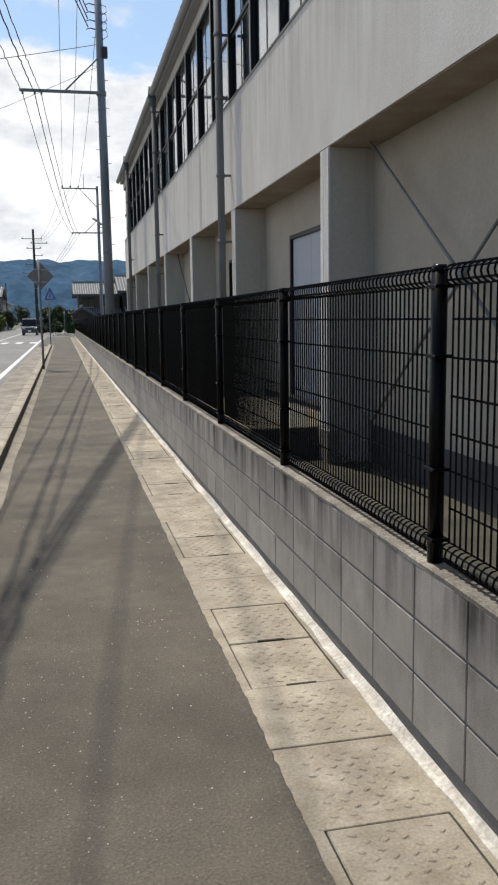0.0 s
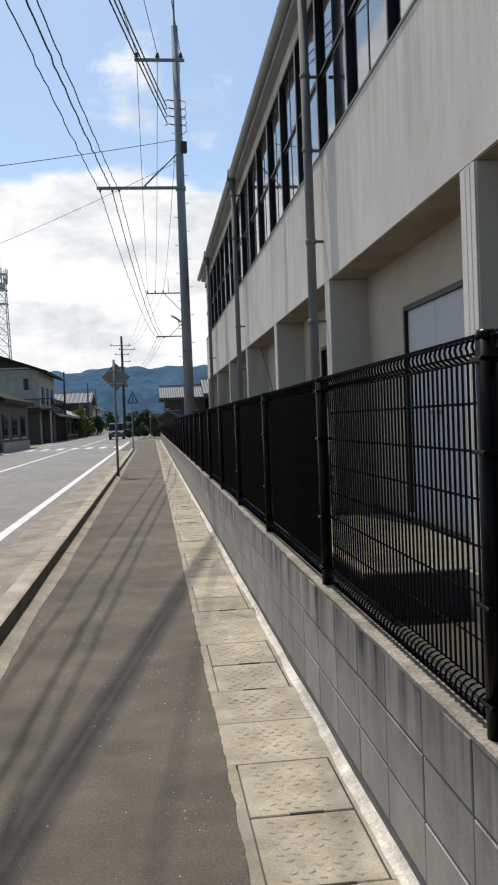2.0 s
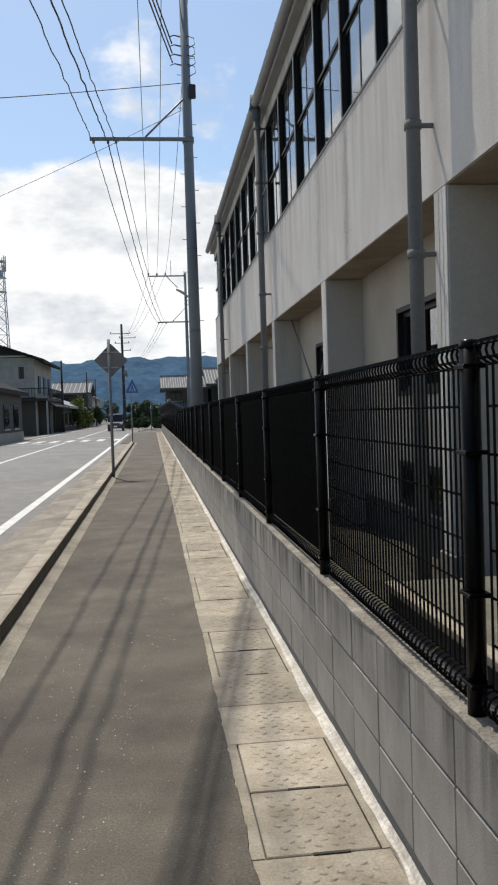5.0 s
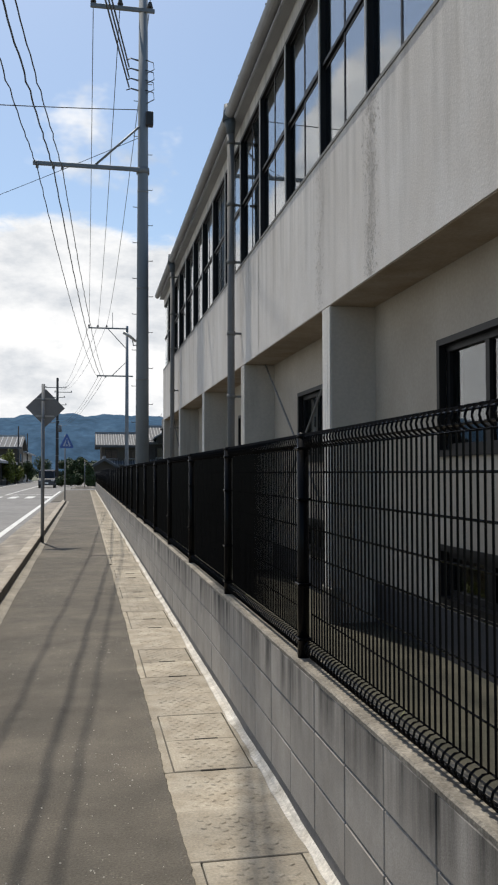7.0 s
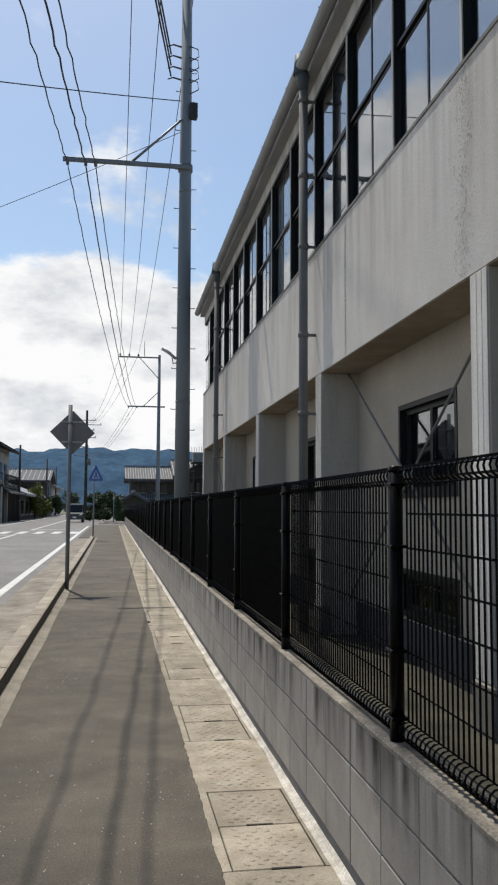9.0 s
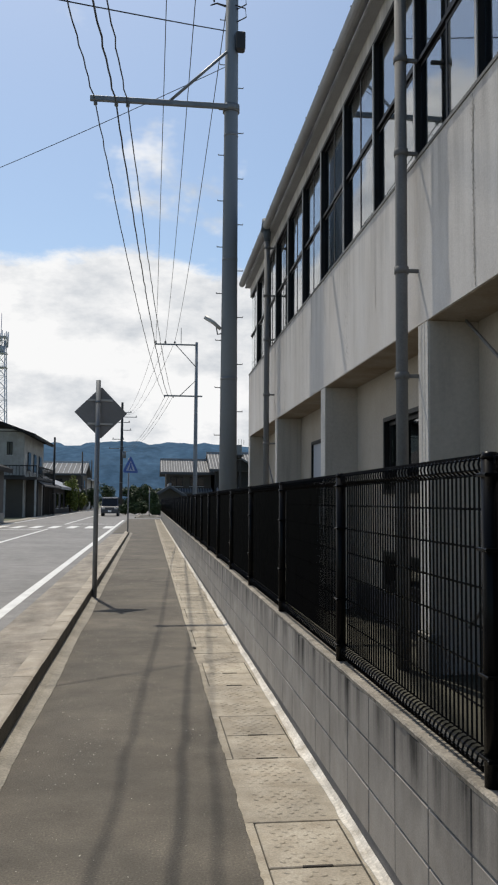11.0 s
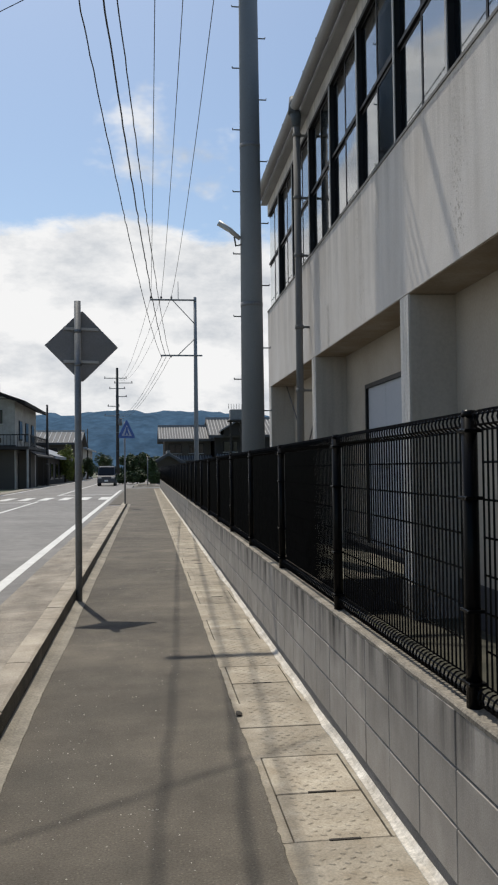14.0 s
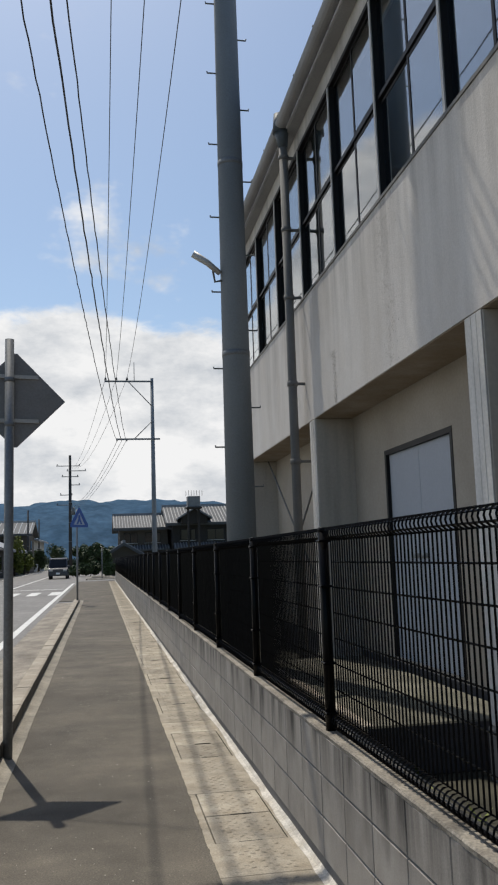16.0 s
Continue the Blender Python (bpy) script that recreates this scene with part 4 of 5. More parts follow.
part("gable_cladding", gp, M_TIMBER, hA, "dark timber gable")
part("gable_rail", box(-22.4, -11.8, 89.90, 89.937, 7.80, 7.96), M_ALU, hA)

hB = house("shed", "low dark timber building with shallow roof beside the road", -17.5, -9.6, 57.0, 70.0, 3.7, 1.7, True, M_TIMBER, M_EAVES,
           [(-11.2, 57, 0.9, 1.6, 1.6, "y"), (-14.4, 57, 0.9, 1.4, 1.4, "y"), (-9.6, 59.0, 0.9, 1.7, 1.7, "x"), (-9.6, 63.0, 0.9, 2.0, 1.7, "x"), (-9.6, 67.0, 0.9, 2.0, 1.7, "x")], 0.5)
tagged(hB, category="shed")
part("low_wall", box(-9.597, -9.45, 57.3, 69.5, -0.06, 0.65), M_YARD, hB, "pale concrete plinth")
house("house", "two-storey brown plaster house with a pale sheet roof down the road", -19.0, -10.0, 140, 152, 5.6, 1.7, False, M_CREAM, M_SHEET,
      [(-14.0, 140, 3.4, 2.4, 1.3, "y"), (-14.0, 140, 0.6, 2.4, 1.6, "y"), (-10.0, 146, 3.3, 2.0, 1.4, "x")], 0.7, 14)
house("house", "distant dark house along the far side of the road", -20.0, -10.2, 106.5, 132, 3.2, 1.8, True, M_TIMBER, M_TILE,
      [(-10.2, 109 + 5 * k, 0.6, 2.2, 1.7, "x") for k in range(5)], 0.8)
house("house", "distant plaster house along the far side of the road", -21.0, -10.6, 160, 185, 5.4, 2.0, True, M_HOUSEWALL, M_TILE, [(-15, 160, 3.2, 2.5, 1.3, "y")], 0.8)
hR = house("house", "traditional two-storey house with grey tiled roofs", 2.3, 8.0, 119, 128, 5.3, 1.5, False, M_CREAM, M_TILE,
      [(3.6, 119, 3.4, 1.6, 1.2, "y"), (6.2, 119, 3.4, 1.8, 1.2, "y"), (4.5, 119, 0.6, 2.6, 1.7, "y")], 0.75, 22)
pent_roof(hR, 1.9, 8.2, 119, 3.1, 1.2, 0.5)
hS = house("house", "larger traditional house with a tall tiled roof", 8.4, 18.0, 117, 128, 5.7, 2.0, False, M_TIMBER, M_TILE,
      [(10.2, 117, 3.5, 1.8, 1.3, "y"), (13.5, 117, 3.5, 2.0, 1.3, "y")], 0.8, 28)
pent_roof(hS, 8.5, 18.2, 117, 3.2, 1.3, 0.55)
part("upper_roof_gable", gable_wall(9.4, 12.4, 115.6, 117, 5.4, 6.3, 0.9, True), M_TIMBER, hS)
up_bm = bmesh.new()
add_gable(up_bm, 9.4, 12.4, 115.6, 119.0, 6.4, 0.9, 0.5, True, 0.2)
part("upper_roof", up_bm, M_TILE, hS)
house("shed", "small low tiled outbuilding at the junction", 0.9, 3.9, 104, 110, 2.2, 0.9, True, M_CREAM, M_TILE, [(2.4, 104, 0.6, 1.3, 1.0, "y")], 0.6, 8)
tank = thing("rooftop_tank", "small boxed tank on a steel stand behind the houses", "tank", at=(10.4, 112, 0))
for sx in (-0.6, 0.6):
    for sy in (-0.6, 0.6):
        part("leg", box(sx - 0.06, sx + 0.06, sy - 0.06, sy + 0.06, -0.08, 6.9), M_TIMBER, tank)
part("platform", box(-0.9, 0.9, -0.9, 0.9, 6.9, 7.05), M_TIMBER, tank)
part("tank_body", box(-0.7, 0.7, -0.7, 0.7, 7.05, 8.3, 0.06), M_STEEL, tank)
for k in range(7):
    part("railing_bar", box(-0.9 + k * 0.3 - 0.02, -0.9 + k * 0.3 + 0.02, -0.92, -0.88, 8.3, 8.9), M_TIMBER, tank)

# lattice mast
mast = thing("lattice_mast", "haze-paled grey steel lattice telecom mast with antennas", "mast", at=(-36.3, 220, 0))


def half_width(z):
    return 2.2 - 1.1 * z / 40.0


for sx in (-1, 1):
    for sy in (-1, 1):
        part("leg", tube([(sx * half_width(0), sy * half_width(0), -0.1), (sx * half_width(40), sy * half_width(40), 40.0)], 0.13, 6), M_MAST, mast)
for k in range(14):
    z0, z1 = k * 40 / 14, (k + 1) * 40 / 14
    a, b = half_width(z0), half_width(z1)
    for s in (-1, 1):
        for p, q in (((-a, s * a, z0), (b, s * b, z1)), ((a, s * a, z0), (-b, s * b, z1)), ((s * a, -a, z0), (s * b, b, z1)), ((-b, s * b, z1), (b, s * b, z1)), ((s * b, -b, z1), (s * b, b, z1))):
            part("bracing", tube([p, q], 0.055, 4), M_MAST, mast)
for z in (33.5, 37.0, 41.0):
    part("platform", box(-1.55, 1.55, -1.55, 1.55, z, z + 0.15), M_MAST, mast)
for k in range(10):
    a = 2 * math.pi * k / 10
    part("antenna", tube([(1.65 * math.cos(a), 1.65 * math.sin(a), 38.6), (1.75 * math.cos(a), 1.75 * math.sin(a), 42.4)], 0.14, 6), M_MAST, mast)
part("drum", tube([(0, 0, 37.4), (0, 0, 38.8)], 0.9, 10), M_MAST, mast)
part("lightning_rod", tube([(0, 0, 40), (0, 0, 47)], 0.09, 6), M_MAST, mast)

# ---------------------------------------------------------------- plants


def leaf_cloud(bm, centre, size, n, leaf):
    """Small leaf blades scattered in uneven clumps."""
    lobes = [(Vector(centre) + Vector((random.uniform(-0.6, 0.6) * size[0], random.uniform(-0.6, 0.6) * size[1], random.uniform(-0.55, 0.6) * size[2])), random.uniform(0.3, 0.6)) for _ in range(9)]
    for _ in range(n):
        c, r = random.choice(lobes)
        d = Vector((random.gauss(0, 1), random.gauss(0, 1), random.gauss(0, 1))).normalized() * r * random.random() ** 0.4
        p = c + Vector((d.x * size[0], d.y * size[1], d.z * size[2]))
        u = Vector((random.gauss(0, 1), random.gauss(0, 1), random.gauss(0, 0.6))).normalized() * leaf
        v = u.cross(Vector((random.gauss(0, 1), random.gauss(0, 1), random.gauss(0, 1)))).normalized() * leaf * 0.45
        bm.faces.new([bm.verts.new(q) for q in (p - u, p + v, p + u, p - v)])


def tree(name, label, x, y, h, w, m, leaf=0.17, n=3200):
    t = thing(name, label, "tree" if h > 2.5 else "shrub", at=(x, y, -0.05))
    tr = bmesh.new()
    add_tube(tr, [(0, 0, -0.05), (0.05 * w, 0.03, h * 0.3), (0, 0.1, h * 0.7)], 0.04 * h ** 0.8, 7, 0.012 * h)
    for k in range(5):
        a = k * 1.26
        add_tube(tr, [(0, 0.05, h * 0.35), (w * 0.3 * math.cos(a), w * 0.3 * math.sin(a), h * 0.65)], 0.015 * h, 5, 0.005 * h)
    part("trunk", tr, M_BARK, t)
    bm = bmesh.new()
    leaf_cloud(bm, (0, 0, h * 0.52), (w * 0.55, w * 0.55, h * 0.50), n, leaf)
    part("crown", bm, m, t)


for x, y, h, w, m in ((-9.6, 118, 4.6, 2.0, M_LEAF_Y), (-9.3, 127, 3.6, 2.0, M_LEAF_Y), (-9.9, 133, 3.0, 2.2, M_LEAF), (-9.6, 155, 4.0, 2.6, M_LEAF),
                      (0.5, 99.5, 2.7, 1.7, M_LEAF), (-0.9, 101.0, 1.5, 2.2, M_LEAF), (-2.4, 103.0, 1.2, 2.2, M_LEAF), (1.9, 101.5, 1.3, 2.0, M_LEAF), (-2.2, 131, 3.6, 3.0, M_LEAF), (-0.4, 130, 3.9, 3.0, M_LEAF), (1.4, 132, 3.4, 2.8, M_LEAF), (-8.8, 190, 5, 4, M_LEAF),
                      (-1.5, 150, 4.5, 4.0, M_LEAF), (2.5, 140, 4.2, 3.6, M_LEAF)):
    tree("shrub" if h < 3.3 else "tree", "yellow-green leafy tree at the roadside" if m is M_LEAF_Y else "dark green leafy tree by the road", x, y, h, w, m)


def weeds(name, label, x0, x1, y0, y1, n, h):
    bm = bmesh.new()
    for _ in range(n):
        x, y = random.uniform(x0, x1), random.uniform(y0, y1)
        for _ in range(5):
            a, l = random.uniform(0, 6.28), h * random.uniform(0.4, 1.0)
            d = Vector((math.cos(a), math.sin(a), 0))
            s = Vector((-d.y, d.x, 0)) * 0.012
            p = Vector((x, y, 0.015))
            q, e = p + d * l * 0.25 + Vector((0, 0, l * 0.7)), p + d * l * 0.6 + Vector((0, 0, l))
            v = [bm.verts.new(k) for k in (p - s, p + s, q + s, q - s, e)]
            bm.faces.new(v[:4])
            bm.faces.new((v[3], v[2], v[4]))
    return tagged(part(name, bm, M_LEAF_Y), label, "weeds", "", "stuff")


weeds("weeds", "sparse yellow-green weeds behind the fence", 1.32, 1.74, 8.0, 22.0, 260, 0.30)
weeds("weeds", "sparse weeds in the yard strip", 1.32, 2.2, 22.0, 33.0, 120, 0.18)

# ---------------------------------------------------------------- vehicles


def vehicle(name, label, x, y, rz, paint, length, width, height):
    v = thing(name, label, "van", "vehicles", at=(x, y, 0), rz=rz)
    L, W, H = length / 2, width / 2, height
    prof = [(-L, 0.28), (L, 0.28), (L, 0.85), (L - 0.35, 1.0), (L - 0.85, H - 0.08), (L - 1.05, H), (-L + 0.15, H), (-L + 0.02, H - 0.15)]
    bm = bmesh.new()
    a = [bm.verts.new((-W * (1 - 0.10 * max(0, z - 0.9) / (H - 0.9)), u, z)) for u, z in prof]
    b = [bm.verts.new((W * (1 - 0.10 * max(0, z - 0.9) / (H - 0.9)), u, z)) for u, z in prof]
    for k in range(len(prof)):
        bm.faces.new((a[k], a[(k + 1) % len(prof)], b[(k + 1) % len(prof)], b[k]))
    bm.faces.new(list(reversed(a)))
    bm.faces.new(b)
    bmesh.ops.bevel(bm, geom=list(bm.edges), offset=0.04, segments=2, affect="EDGES")
    part("body", bm, paint, v)
    ws = bmesh.new()
    q = [ws.verts.new(p) for p in ((-W * 0.86, L - 0.385, 1.06), (W * 0.86, L - 0.385, 1.06), (W * 0.80, L - 0.815, H - 0.14), (-W * 0.80, L - 0.815, H - 0.14))]
    f = ws.faces.new(q)
    ext = bmesh.ops.extrude_face_region(ws, geom=[f])
    bmesh.ops.translate(ws, vec=(0, 0.035, 0.02), verts=[e for e in ext["geom"] if isinstance(e, bmesh.types.BMVert)])
    part("windscreen", ws, M_CARGLASS, v)
    part("rear_window", box(-W * 0.78, W * 0.78, -L - 0.012, -L + 0.03, 1.05, H - 0.22, 0.01), M_CARGLASS, v)
    for s in (-1, 1):
        part("side_window", box(s * W * 0.955 - 0.03, s * W * 0.955 + 0.03, -L + 0.3, L - 1.05, 1.05, H - 0.25, 0.01), M_CARGLASS, v)
        part("headlight", box(s * W * 0.72 - 0.16, s * W * 0.72 + 0.16, L - 0.06, L + 0.015, 0.68, 0.84, 0.02), M_ALU, v)
        part("mirror", box(s * (W + 0.10) - 0.07, s * (W + 0.10) + 0.07, L - 0.75, L - 0.65, 1.02, 1.18, 0.02), paint, v)
        for u in (-L + 0.65, L - 0.75):
            wh = part("wheel", tube([(s * (W - 0.20), u, 0.30), (s * (W + 0.005), u, 0.30)], 0.30, 18), M_TYRE, v)
            part("rim", tube([(s * (W + 0.004), u, 0.30), (s * (W + 0.012), u, 0.30)], 0.19, 14), M_ALU, wh)
    part("bumper", box(-W * 0.97, W * 0.97, L - 0.08, L + 0.05, 0.30, 0.58, 0.03), paint, v)
    part("number_plate", box(-0.17, 0.17, L + 0.051, L + 0.06, 0.42, 0.58), M_WHITE, v)
    return v


vehicle("van", "dark blue van driving towards the crossing", -3.6, 96.0, 180, M_CAR, 3.9, 1.66, 1.85)
vehicle("van", "white car far down the road", -4.6, 150.0, 180, M_CARW, 4.0, 1.66, 1.6)

# kerbed traffic island at the junction
isl = thing("traffic_island", "low kerbed traffic island at the junction", "traffic island", at=(0, 0, 0))
ring_ = [(-1.0, 86.5), (1.15, 87.6), (1.0, 95.0), (-0.8, 95.5)]
for k in range(4):
    (xa, ya), (xb, yb) = ring_[k], ring_[(k + 1) % 4]
    part("kerbstone", tube([(xa, ya, 0.02), (xb, yb, 0.02)], 0.12, 4), M_KERB, isl)
part("infill", sheet(-0.85, 0.95, 87.4, 95.0, 0.035), M_SOIL, isl)
part("marker_post", tube([(0.2, 92.0, 0.0), (0.2, 92.0, 2.6)], 0.04, 8), M_STEEL, isl)

# ---------------------------------------------------------------- far hills


def hills(name, dist, base, amp, seed, m, x0=-1600, x1=1600, n=220):
    bm = bmesh.new()
    rows = 7
    g = []
    for j in range(rows + 1):
        row = []
        for i in range(n + 1):
            x = x0 + (x1 - x0) * i / n
            h = base + amp * (noise.noise((x * 0.0035, seed, 0)) + 0.5 * noise.noise((x * 0.011, seed, 4)) + 0.22 * noise.noise((x * 0.035, seed, 9)))
            f = math.sin(j / rows * math.pi / 2)
            row.append(bm.verts.new((x, dist + j * 70 + 30 * noise.noise((x * 0.01, j, seed)), -1 + h * f * (1 + 0.06 * noise.noise((x * 0.03, j * 3.1, seed))))))
        g.append(row)
    for j in range(rows):
        for i in range(n):
            bm.faces.new((g[j][i], g[j][i + 1], g[j + 1][i + 1], g[j + 1][i])).smooth = True
    return tagged(part(name, bm, m), "wooded mountain ridge on the horizon in painted haze blue", "mountain", "", "structure")


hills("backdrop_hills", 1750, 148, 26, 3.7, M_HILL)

# ---------------------------------------------------------------- drain, kerb, gutter and block wall, piece by piece


def tread_marks(bm, x0, x1, y0, y1, z):
    """Short raised bars in a worn checker tread, some rubbed away."""
    i, y = 0, y0 + 0.03
    while y < y1 - 0.02:
        x = x0 + 0.04 + (0.030 if i % 2 else 0)
        while x < x1 - 0.03:
            if random.random() < 0.86:
                a = (0.55 if i % 2 else -0.55) + random.uniform(-0.12, 0.12)
                u, v = Vector((math.cos(a), math.sin(a), 0)) * 0.019, Vector((-math.sin(a), math.cos(a), 0)) * 0.0095
                c, h = Vector((x, y, z)), Vector((0, 0, random.uniform(0.0020, 0.0042)))
                low = [bm.verts.new(c + d) for d in (-u, -u * 0.6 - v, u * 0.6 - v, u, u * 0.6 + v, -u * 0.6 + v)]
                top = [bm.verts.new(c + d * 0.55 + h) for d in (-u, -u * 0.6 - v, u * 0.6 - v, u, u * 0.6 + v, -u * 0.6 + v)]
                bm.faces.new(top)
                for q in range(6):
                    bm.faces.new((low[q], low[(q + 1) % 6], top[(q + 1) % 6], top[q]))
            x += 0.060
        y += 0.040
        i += 1


DX0, DX1 = 0.695, 1.098
cb = box(DX0 + 0.004, DX1 - 0.003, 0.003, 0.492, -0.06, 0.0, 0.004)
tread_marks(cb, DX0 + 0.03, DX1 - 0.03, 0.02, 0.48, 0.0)
cover_me = mesh_of("drain_cover", cb, M_SLAB)
sb = box(0.643, 1.130, 0.002, 0.499, -0.06, 0.0, 0.003)
tread_marks(sb, DX0 + 0.01, DX1 - 0.02, 0.03, 0.47, 0.0)
slab_me = mesh_of("drain_slab", sb, M_SLAB)
rim_me = mesh_of("drain_rim", box(0.643, DX0 - 0.004, 0.0, 1.0, -0.06, -0.001), M_SLAB)
rim2_me = mesh_of("drain_rim", box(DX1 + 0.003, 1.130, 0.0, 1.0, -0.06, -0.001), M_SLAB)
hole_me = mesh_of("lifting_slot", box(0.0, 0.13, -0.007, 0.007, -0.03, 0.0015), M_DIRT)
drain = structure("drain_channel", box(0.641, 1.158, Y0, 82.9, -0.075, -0.022), M_MORTAR, "concrete roadside drain with loose cover slabs", "drain")
y = -13.35
while y < 82:
    for dy in (0.0, 0.502):
        part("drain_cover", cover_me, None, drain).location = (0, y + dy, random.uniform(-0.004, 0.001))
        if y < 40:
            part("lifting_slot", hole_me, None, drain).location = (DX0 + 0.15 + random.uniform(-0.02, 0.02), y + dy + 0.0, 0)
    part("drain_rim", rim_me, None, drain).location = (0, y, 0)
    part("drain_rim", rim2_me, None, drain).location = (0, y, 0)
    if y + 2 < 82:
        for dy in (1.0, 1.5):
            part("drain_slab", slab_me, None, drain).location = (0, y + dy, random.uniform(-0.004, 0.002))
    y += 2.0

lip = bmesh.new()
prev = None
for i in range(1400):
    yy = Y0 + i * 0.04
    rag = 0.010 * noise.noise((yy * 0.9, 4, 5)) + 0.008 * noise.noise((yy * 5.0, 1, 5)) + 0.008 * noise.noise((yy * 19.0, 3, 5))
    rowv = [lip.verts.new(c) for c in ((0.615, yy, -0.002), (0.630, yy, 0.0045), (0.647 + rag, yy, 0.0045), (0.651 + rag, yy, -0.002))]
    if prev:
        for q in range(3):
            lip.faces.new((prev[q], prev[q + 1], rowv[q + 1], rowv[q]))
    prev = rowv
structure("pavement_lip", lip, M_ASPHALT, "ragged asphalt edge lapping onto the drain", "pavement")

fil = bmesh.new()
prev = None
for i in range(961):
    yy = Y0 + i * 0.1
    j = 0.026 * noise.noise((yy * 0.8, 0, 1)) + 0.014 * noise.noise((yy * 4.5, 3, 1))
    k = 0.012 * noise.noise((yy * 1.3, 7, 1)) + 0.005 * noise.noise((yy * 4.0, 5, 1))
    rowv = [fil.verts.new(c) for c in ((1.116 + j, yy, -0.012), (1.119 + j, yy, 0.002), (1.141 + j * 0.3, yy, 0.008), (1.159, yy, 0.026 + k), (1.164, yy, -0.012))]
    if prev:
        for q in range(4):
            fil.faces.new((prev[q], prev[q + 1], rowv[q + 1], rowv[q]))
    prev = rowv
structure("mortar_fillet", fil, M_FILLET, "rough pale mortar fillet along the foot of the wall", "trim")

gut_me = mesh_of("gutter_slab", prism([(-1.515, -0.06), (-1.515, 0.004), (-0.89, 0.030), (-0.89, -0.06)], 0.003, 0.597), M_GUTTER)
kerb_me = mesh_of("kerbstone", prism([(-0.885, -0.06), (-0.885, 0.125), (-0.868, 0.148), (-0.722, 0.150), (-0.702, 0.140), (-0.697, -0.06)], 0.003, 0.597), M_KERB)
# Faces towards the footway get the darker kerb colour.
kerb_me.materials.append(M_KERB_FACE)
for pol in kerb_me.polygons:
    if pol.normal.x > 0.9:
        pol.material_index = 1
gutter = structure("gutter", box(-1.518, -0.696, Y0, 52.0, -0.072, -0.02), M_MORTAR, "stained concrete road gutter", "gutter")
kerb = structure("kerb", box(-0.88, -0.703, Y0, 50.4, -0.019, 0.12), M_MORTAR, "raised concrete kerb between road and footway", "kerb")
for i in range(107):
    part("gutter_slab", gut_me, None, gutter).location = (0, Y0 + 0.6 * i, 0)
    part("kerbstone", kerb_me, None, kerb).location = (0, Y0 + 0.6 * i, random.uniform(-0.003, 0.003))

wall = structure("block_wall", box(1.161, 1.269, Y0, YEND, -0.08, 0.676), M_MORTAR, "grey hollow-block wall of three stacked courses", "wall")


def block_bm(bm, y, z):
    add_box(bm, 1.155, 1.275, y + 0.005, y + 0.395, z + 0.005, z + 0.195, 0.0)


one = bmesh.new()
add_box(one, 1.155, 1.275, 0.004, 0.396, 0.0045, 0.1955, 0.003)
block_me = mesh_of("block", one, M_BLOCK)
far_bm = bmesh.new()
i = 0
while Y0 + 0.02 + 0.4 * i < YEND - 0.3:
    yy = -13.935 + 0.4 * i
    for z in (0.072, 0.272, 0.472):
        if -3.0 < yy < 36.6:
            part("block", block_me, None, wall).location = (random.uniform(-0.0012, 0.0012), yy, z)
        else:
            block_bm(far_bm, yy, z)
    i += 1
tagged(part("far_blocks", far_bm, M_BLOCKS_FAR, wall), kind="stuff")
capb = bmesh.new()
prev = None
for i in range(1921):
    yy = Y0 + 0.01 + i * 0.05 * (YEND - Y0 - 0.04) / 96.0
    a, b, c = (0.0035 * noise.noise((yy * 3.0, q, 2)) + 0.0025 * noise.noise((yy * 14.0, q, 6)) for q in (1, 5, 9))
    rowv = [capb.verts.new(p) for p in ((1.1545 + a, yy, 0.668), (1.1530 + a, yy, 0.684 + b), (1.160 + a, yy, 0.691 + b * 0.5), (1.272, yy, 0.691 + c * 0.3), (1.274, yy, 0.668))]
    if prev:
        for q in range(4):
            capb.faces.new((prev[q], prev[q + 1], rowv[q + 1], rowv[q]))
    prev = rowv
part("top_mortar", capb, M_CAP, wall, "sunlit mortar top")

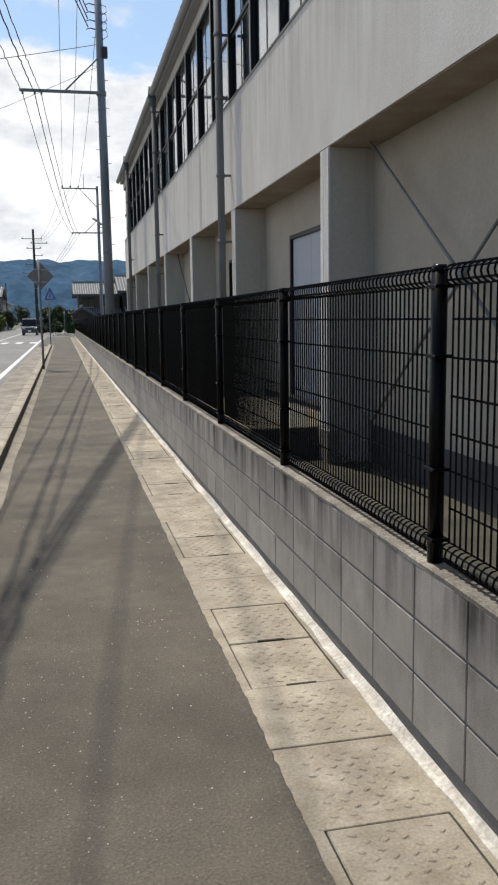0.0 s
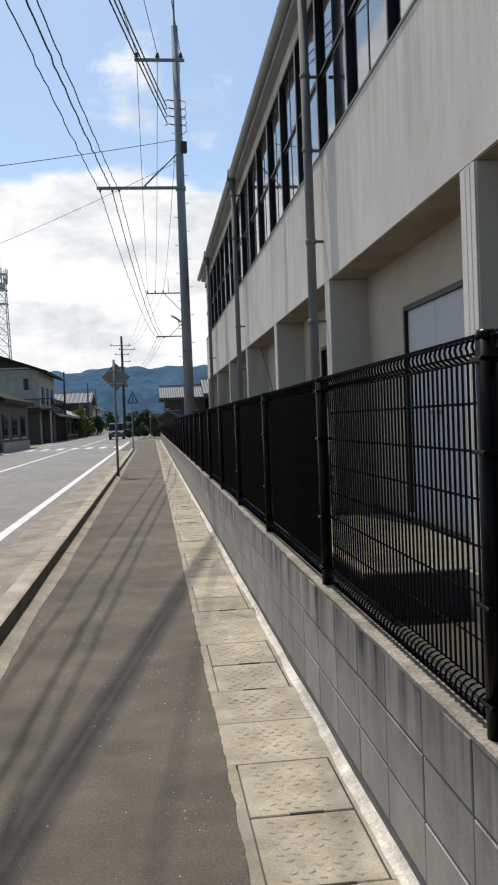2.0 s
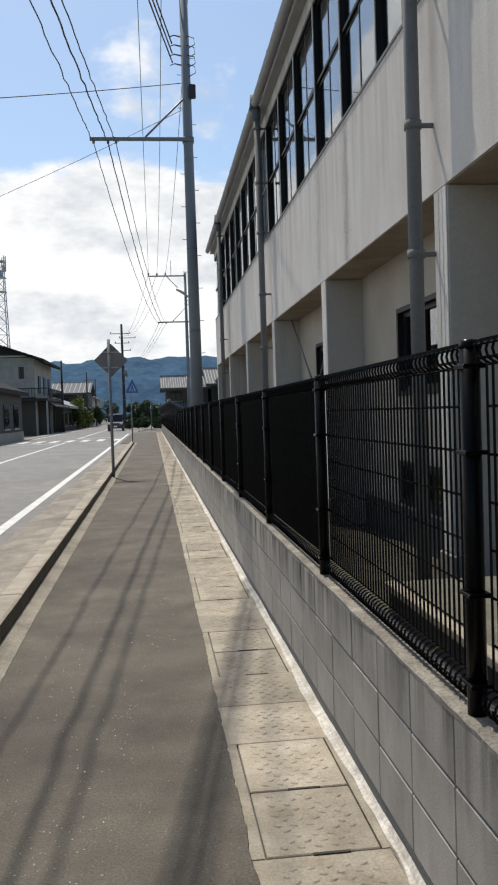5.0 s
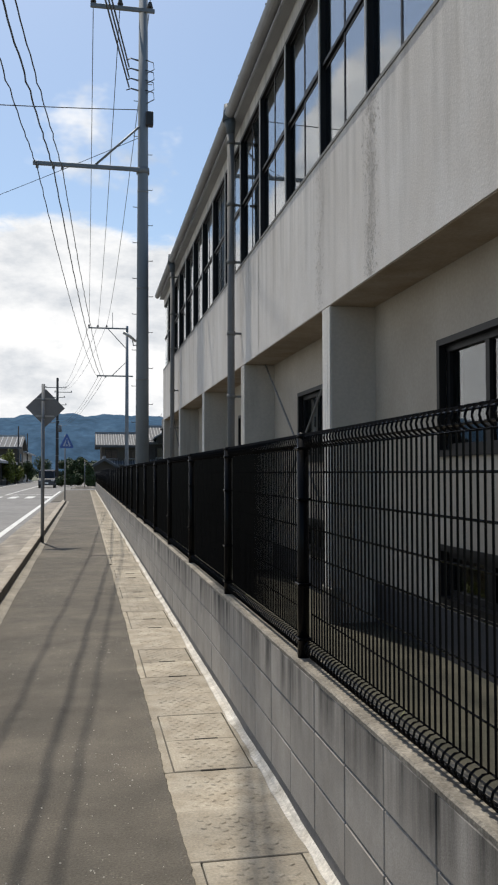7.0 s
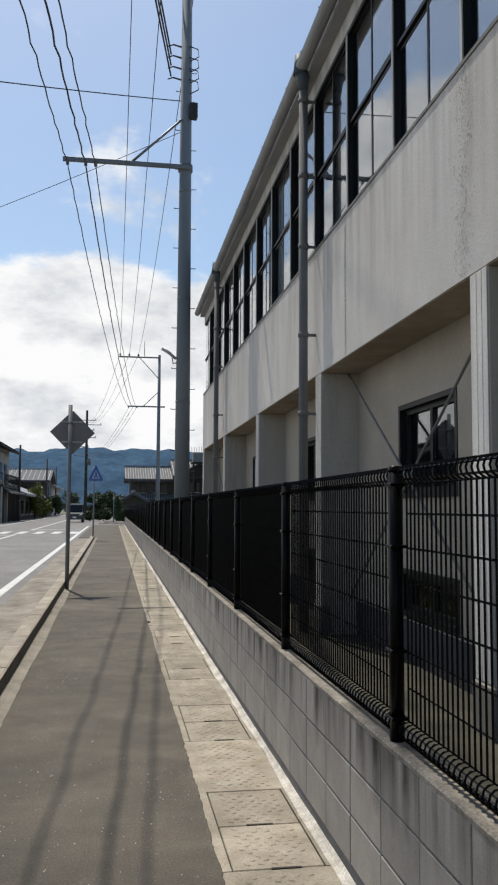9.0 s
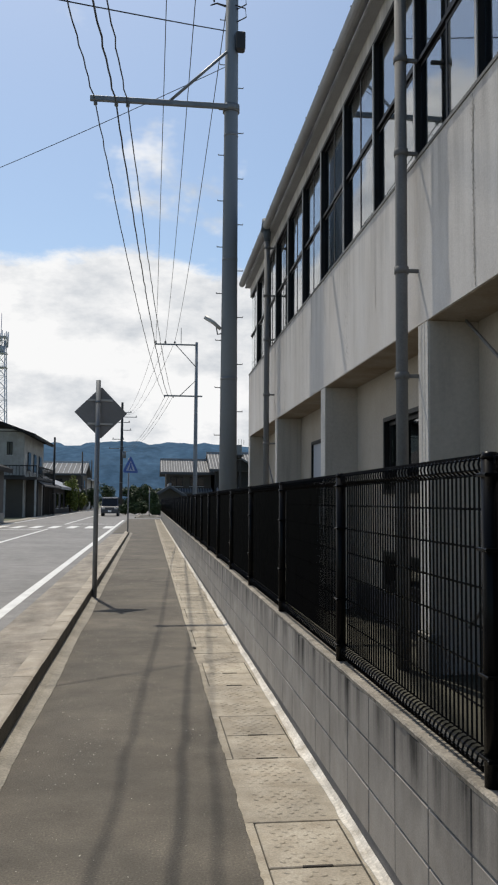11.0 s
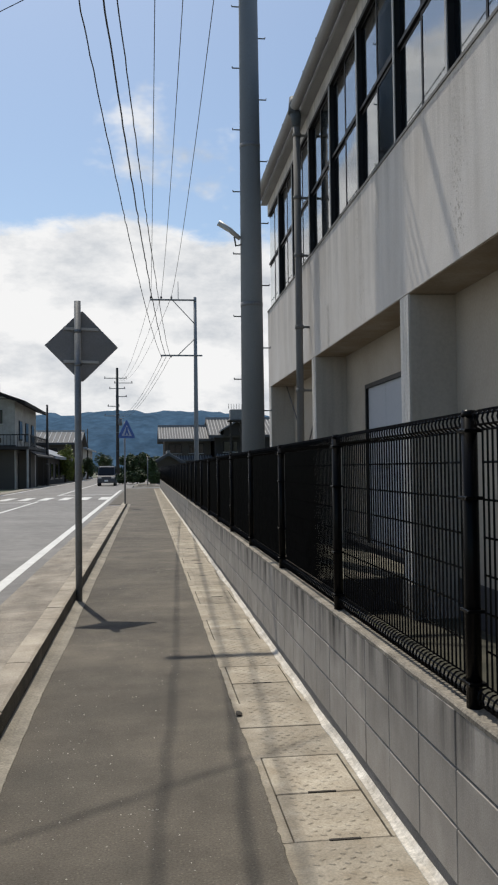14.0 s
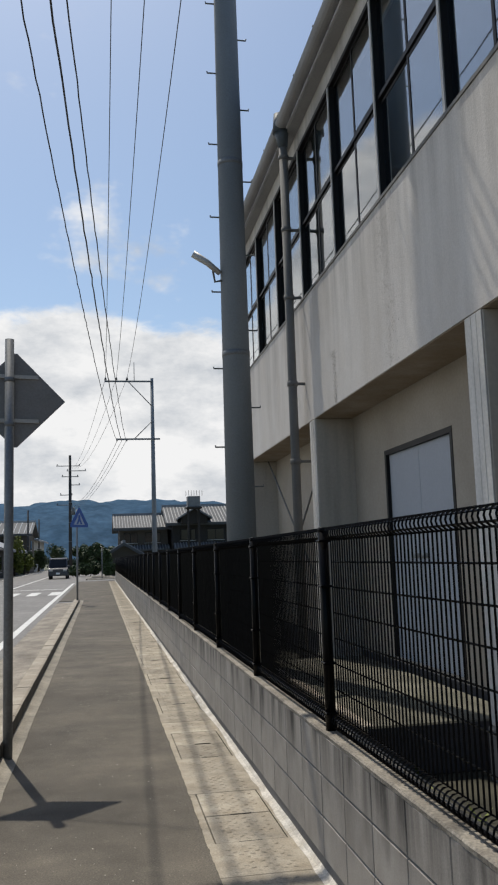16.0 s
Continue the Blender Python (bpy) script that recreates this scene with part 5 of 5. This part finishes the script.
# loose bits on the footway
st_bm = bmesh.new()
nests = [(random.uniform(-0.45, 0.6), random.uniform(-2.0, 30), random.uniform(0.05, 0.22)) for _ in range(120)]
for _ in range(2600):
    nx, ny, nr = random.choice(nests)
    x, yy, r = (random.gauss(nx, nr), random.gauss(ny, nr * 2.2), random.uniform(0.0015, 0.0055)) if random.random() < 0.7 else (random.uniform(-0.54, 0.62), random.uniform(-2.5, 30), random.uniform(0.0015, 0.004))
    if not -0.55 < x < 0.62:
        continue
    top = Vector((x, yy, r * random.uniform(0.7, 1.2)))
    a0 = random.uniform(0, 6.28)
    ring = [st_bm.verts.new((x + r * random.uniform(0.7, 1.2) * math.cos(a0 + q * 1.257), yy + r * random.uniform(0.7, 1.2) * math.sin(a0 + q * 1.257), 0.0)) for q in range(5)]
    tip = st_bm.verts.new(top)
    for q in range(5):
        st_bm.faces.new((ring[q], ring[(q + 1) % 5], tip))
tagged(part("gravel", st_bm, M_STONE), "small pale stones lying on the asphalt", "gravel", "", "stuff")
clod = bmesh.new()
bmesh.ops.create_icosphere(clod, subdivisions=2, radius=0.028, matrix=Matrix.Translation((0, 0, 0.022)) @ Matrix.Diagonal((1.0, 1.2, 0.6, 1)))
for v in clod.verts:
    v.co *= 1 + 0.35 * noise.noise(v.co * 30)
c_ob = tagged(part("dirt_clod", clod, M_DIRT), "dark clod of dirt on the footway", "dirt")
c_ob.location = (0.665, 20.4, 0.0)
c_ob.scale = (0.8, 1.5, 0.55)

# dry weeds at the foot of the wall, in the yard
weeds = bmesh.new()
for _ in range(560):
    wx, wy = random.uniform(1.34, 1.66), random.choice((random.gauss(13.2, 1.0), random.gauss(16.5, 1.6), random.gauss(10.2, 0.8), random.uniform(3, 32)))
    for _b in range(4):
        a, hh, ln = random.uniform(0, 6.28), random.uniform(0.08, 0.30), random.uniform(0.03, 0.12)
        dx, dy = math.cos(a), math.sin(a)
        base_ = [(wx - dy * 0.004, wy + dx * 0.004, 0.015), (wx + dy * 0.004, wy - dx * 0.004, 0.015)]
        midp = [(wx + dx * ln * 0.35 - dy * 0.006, wy + dy * ln * 0.35 + dx * 0.006, hh * 0.6), (wx + dx * ln * 0.35 + dy * 0.006, wy + dy * ln * 0.35 - dx * 0.006, hh * 0.6)]
        v0, v1 = (weeds.verts.new(c) for c in base_)
        v2, v3 = (weeds.verts.new(c) for c in midp)
        v4 = weeds.verts.new((wx + dx * ln, wy + dy * ln, hh))
        weeds.faces.new((v0, v1, v3, v2))
        weeds.faces.new((v2, v3, v4))
tagged(part("weeds", weeds, M_LEAF_Y), "dry yellow-green weeds along the foot of the wall", "weeds", "", "stuff")
